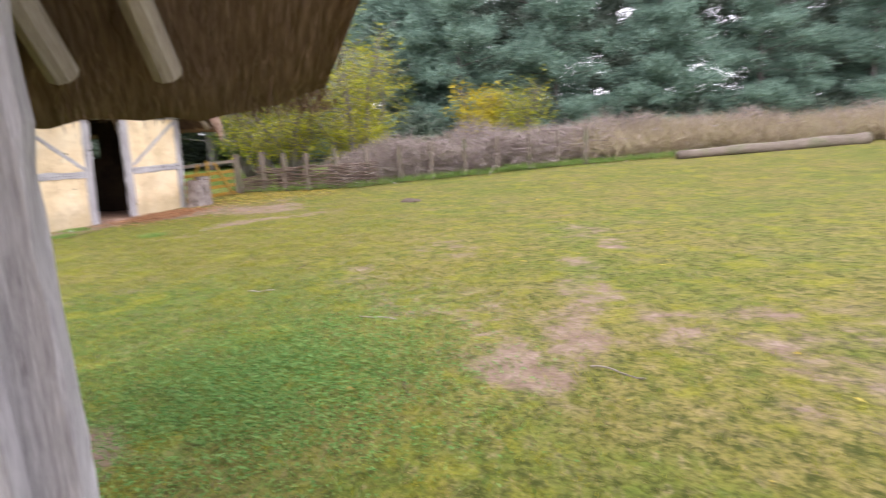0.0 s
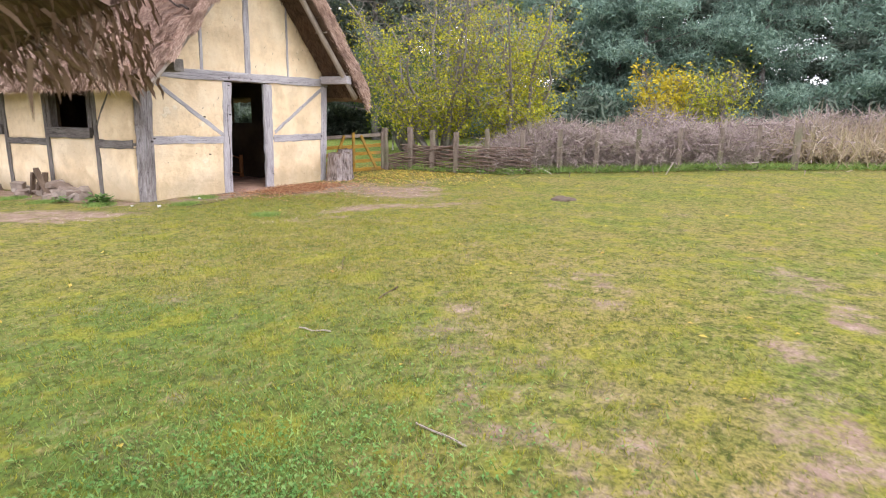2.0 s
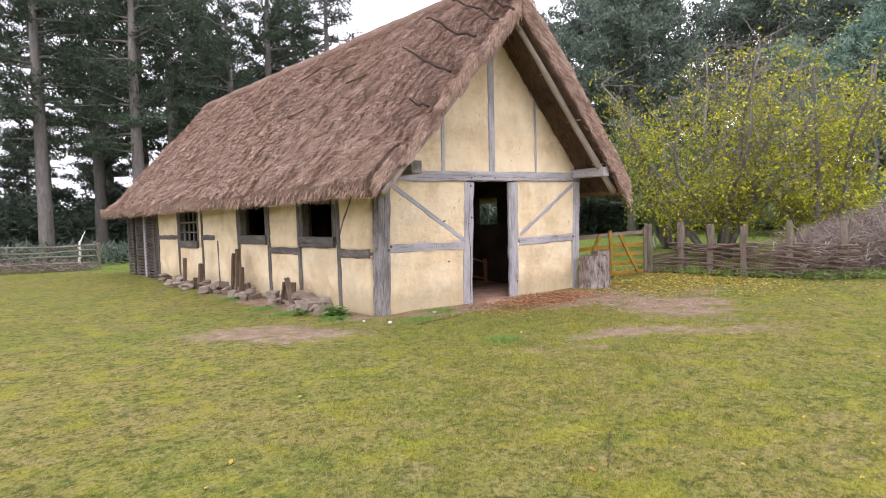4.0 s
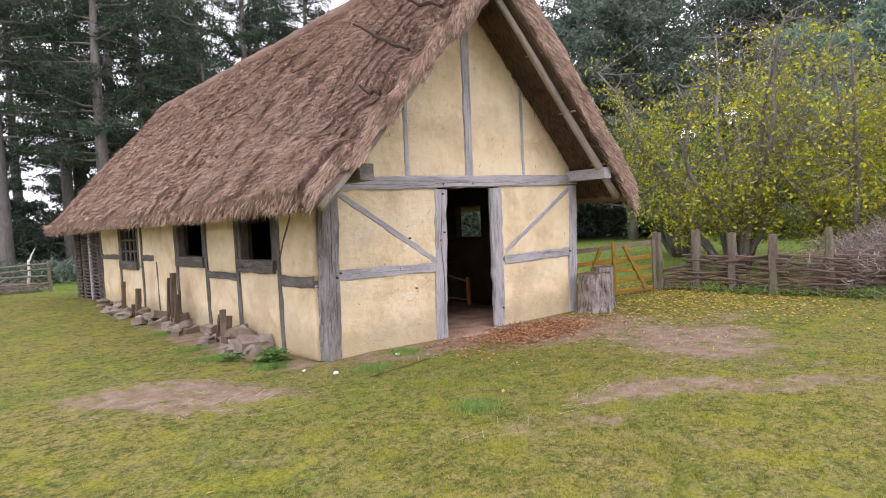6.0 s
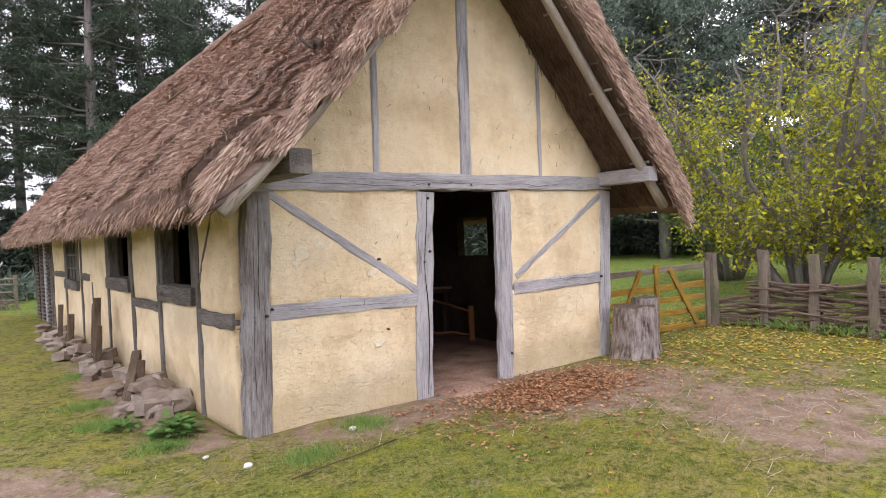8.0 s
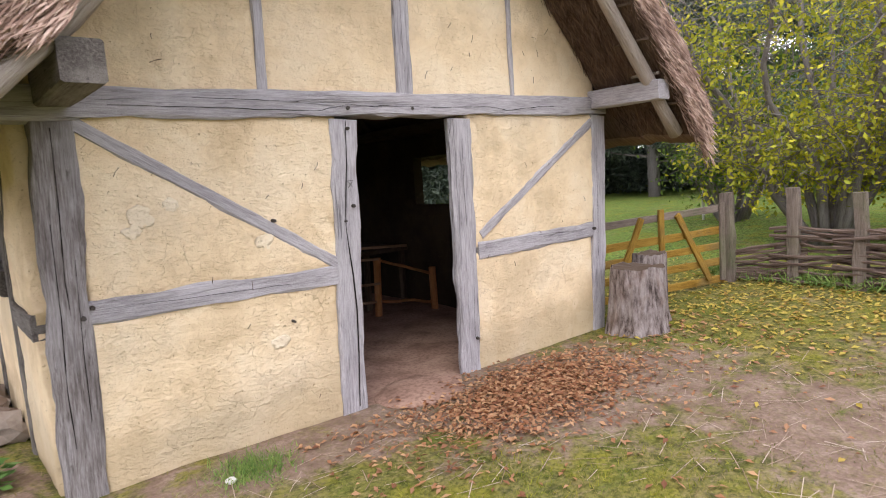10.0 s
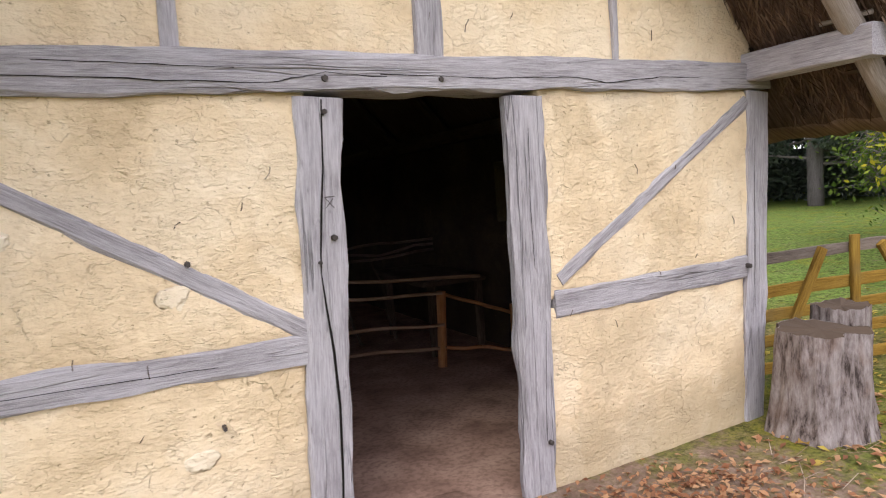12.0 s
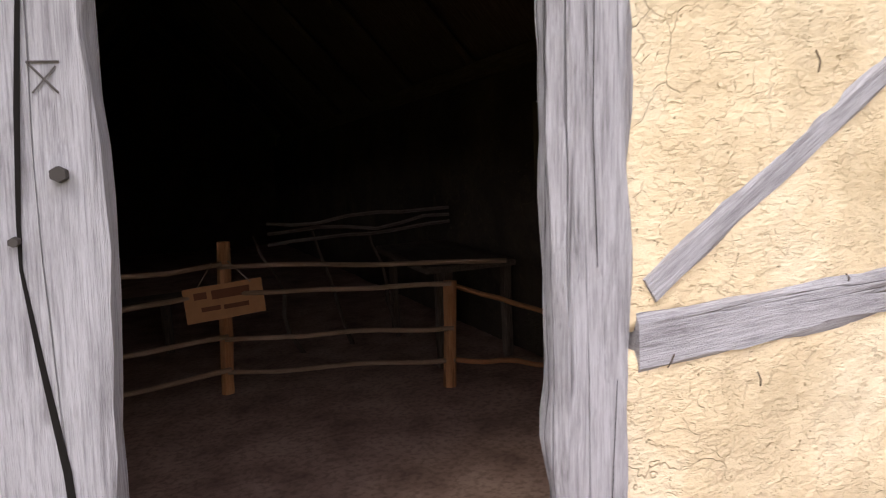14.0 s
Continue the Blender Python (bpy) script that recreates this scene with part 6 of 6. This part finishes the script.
broadleaf("autumn_tree", 9.9, -0.3, 5.6, 5.6, 12, M_YELLOW, 15, 0.042, 17, "many-stemmed shrubby tree with thin yellow-green leaves", 0.5, 0.42)
broadleaf("autumn_tree", 10.2, -2.6, 4.4, 4.4, 9, M_YELLOW, 16, 0.042, 23, "shrubby tree with yellow-green leaves behind the wattle fence", 0.4, 0.25)
broadleaf("hedge_shrub", 12.0, 2.2, 4.2, 4.4, 7, M_GREENLEAF, 8, 0.045, 29, "green leafy shrub at the field's edge", 0.15, 0.5)
broadleaf("golden_bush", 17.5, -5.5, 2.7, 1.5, 6, M_GOLD, 5, 0.07, 35, "small bush with bright golden leaves", 0.1, 0.2)
broadleaf("hedge_shrub", 18.0, -7.1, 2.7, 2.4, 6, M_YELLOW, 5, 0.06, 37, "thin shrub with pale yellow leaves", 0.3, 0.2)


def brush_band(name, pts, width, h, n, material, label, length, thick, seed, category, up=0.6):
    """A long bank of dry stems along a line of points."""
    q = np.random.RandomState(seed)
    pts = np.asarray(pts, float)
    k = q.randint(0, len(pts) - 1, n)
    f = q.uniform(0, 1, (n, 1))
    p = pts[k] * (1 - f) + pts[k + 1] * f
    p = p + q.normal(0, width, (n, 2))
    g = np.array([gz(a, b) for a, b in p])
    hh = h * np.array([0.75 + 0.5 * nz(a * 0.6, b * 0.6, 3) for a, b in p])
    z = g + q.uniform(0, 1, n) ** 0.8 * hh
    c = np.column_stack([p, z])
    u = unit(q.normal(0, 1, (n, 3)) * [1, 1, 0.7] + [[0, 0, up]])
    v = unit(np.cross(u, q.normal(0, 1, (n, 3)))) * thick
    ln = length * q.uniform(0.4, 1.3, (n, 1))
    m = c + u * ln * 0.5 + q.normal(0, 0.03, (n, 3))
    co = np.concatenate([c - v, c + v, m + v * 0.8, m - v * 0.8, c + u * ln])
    i = np.arange(n)
    fa = np.concatenate([np.stack([i, i + n, i + 2 * n], 1), np.stack([i, i + 2 * n, i + 3 * n], 1), np.stack([i + 3 * n, i + 2 * n, i + 4 * n], 1)])
    tagged(new(name, mesh_arrays(name, co, fa, material)), label, category, kind="stuff")


HEDGE = [(8.0, -2.9), (8.7, -4.0), (9.4, -5.3), (10.2, -6.8), (11.2, -8.6)]
brush_band("bramble_hedge", HEDGE, 0.38, 1.15, 26000, M_BRAMBLE, "tangled grey-brown leafless bramble hedge", 0.32, 0.006, 61, "hedge", 0.2)
brush_band("bramble_hedge", [(10.5, -5), (13, -8.5), (15, -12), (17, -17), (19, -24)], 0.9, 1.3, 26000, M_BRAMBLE, "far bank of dry brambles and bracken", 0.5, 0.012, 62, "hedge", 0.3)
brush_band("dry_grass", [(12.8, -10.2), (14.5, -13), (16, -17), (18, -22)], 0.8, 0.7, 22000, M_REED, "tall beige dry grass behind the log", 0.8, 0.01, 63, "grass", 1.5)
brush_band("rough_grass", [(7.4, 0.2), (7.3, -2), (7.6, -3.6), (9.2, -6.6), (10.8, -9.2), (12, -13)], 0.12, 0.12, 9000, M_LUSH, "rough green grass along the foot of the fence", 0.16, 0.006, 64, "grass", 1.2)
brush_band("undergrowth", [(-16, 36), (-6, 38), (2, 40), (12, 40)], 2.2, 4.6, 26000, M_NEEDLE_FAR, "dark scrub between the pine trunks", 0.5, 0.05, 69, "undergrowth", 0.5)
brush_band("undergrowth", [(-14, 24), (-6, 23), (-1, 22), (4, 23), (12, 27)], 1.2, 1.0, 12000, M_NEEDLE_FAR, "green undergrowth below the pines", 0.4, 0.03, 65, "undergrowth", 0.6)
brush_band("hedge", [(14, 24), (22, 16), (26, 8), (27, 0)], 0.9, 2.2, 26000, M_NEEDLE_FAR, "dark hedge along the far side of the field", 0.4, 0.04, 66, "hedge", 0.5)
brush_band("undergrowth", [(19, -1), (22, -6), (24, -12), (27, -20), (29, -30)], 1.3, 2.4, 26000, M_NEEDLE_FAR, "dark shrubs at the foot of the pine wood", 0.4, 0.04, 67, "undergrowth", 0.5)

# rail fence and brushwood beyond the far end of the house
far = thing("rail_fence", "low rustic rail fence with brushwood beyond the house", "fence", (-3, 18.2, 0))
for x, y in ((-0.95, 17.3), (-2.6, 18.0), (-4.2, 18.6), (-5.8, 19.2), (-7.4, 19.8)):
    part("fence_post", beam(bmesh.new(), (x, y, -0.1), (x, y, 1.0), 0.1, 0.1, X, seg=6, wob=0.012), M_FENCE, far)
for z in (0.25, 0.5, 0.72, 0.9):
    part("rail", tube(bmesh.new(), bent((-0.9, 17.25, z), (-7.5, 19.8, z), 12, 0.14, z * 30), 0.03, 6), M_FENCE, far)
pale = thing("dead_branch", "bleached forked branch standing at the rail fence", "branch", (-1.5, 18.1, 0))
part("stem", tube(bmesh.new(), bent((-1.5, 18.1, -0.1), (-1.42, 18.1, 1.05), 6, 0.08, 3), [0.05, 0.05, 0.048, 0.045, 0.042, 0.04, 0.036], 7, 0.2), M_WHITE, pale, smooth=True)
part("fork", tube(bmesh.new(), bent((-1.43, 18.1, 0.95), (-1.22, 18.1, 1.42), 5, 0.06, 4), [0.036, 0.03, 0.028, 0.022, 0.016, 0.01], 6), M_WHITE, pale, smooth=True)
brush_band("brushwood", [(-1.2, 17.6), (-4, 18.7), (-8, 20.0)], 0.2, 0.45, 2600, M_BRAMBLE, "low brushwood along the rail fence", 0.4, 0.008, 68, "brushwood", 0.1)

# the wood goes on all round, out of sight behind the walk too
bm = bmesh.new()
ring = []
for k in range(120):
    a = math.tau * k / 120
    x, y = 62 * math.cos(a), 62 * math.sin(a)
    ring.append((bm.verts.new((x, y, -1)), bm.verts.new((x, y, 3.2 + 1.2 * nz(k * 0.9, 0, 2) + 1.0 * nz(k * 3.1, 4, 2)))))
for k in range(120):
    a, b = ring[k], ring[(k + 1) % 120]
    bm.faces.new((a[0], b[0], b[1], a[1]))
solo("backdrop", bm, M_FARWOOD, "dark distant pine wood closing the view", "wood", kind="structure")

# pebbles, sticks and a mole-heap on the meadow
for x, y, rr in ((-0.22, -0.62, 0.03), (0.75, -0.42, 0.028), (-0.4, -0.2, 0.02)):
    bm = bmesh.new()
    lump(bm, (x, y, gz(x, y) + rr * 0.5), rr, x * 9, 2, (1.2, 1, 0.7), 0.3)
    solo("pale_pebble", bm, M_WHITE, "small pale pebble on the bare earth by the house", "pebble", "pebbles")
for x0, y0, ln, th in ((-5.69, -8.65, 0.1, 20), (-4.43, -8.08, 0.16, 75), (-5.4, -9.75, 0.16, 60), (-2.6, -6.6, 0.2, 10), (-1.9, -5.6, 0.3, 35), (0.4, -1.0, 0.5, 12), (-3.6, -6.66, 0.12, 100)):
    c, s_ = math.cos(radians(th)) * ln, math.sin(radians(th)) * ln
    solo("fallen_stick", tube(bmesh.new(), bent((x0 - c, y0 - s_, gz(x0 - c, y0 - s_) + 0.012), (x0 + c, y0 + s_, gz(x0 + c, y0 + s_) + 0.012), 5, 0.02, x0), 0.005, 5), M_OLD if th < 40 else M_POLE, "thin dry stick lying in the grass", "stick", "sticks on the meadow")
bm = bmesh.new()
lump(bm, (4.25, -5.93, gz(4.25, -5.9) + 0.0), 0.22, 3, 3, (1.3, 1, 0.3), 0.4)
solo("molehill", bm, M_EARTH, "small dark molehill in the meadow", "molehill", smooth=True)
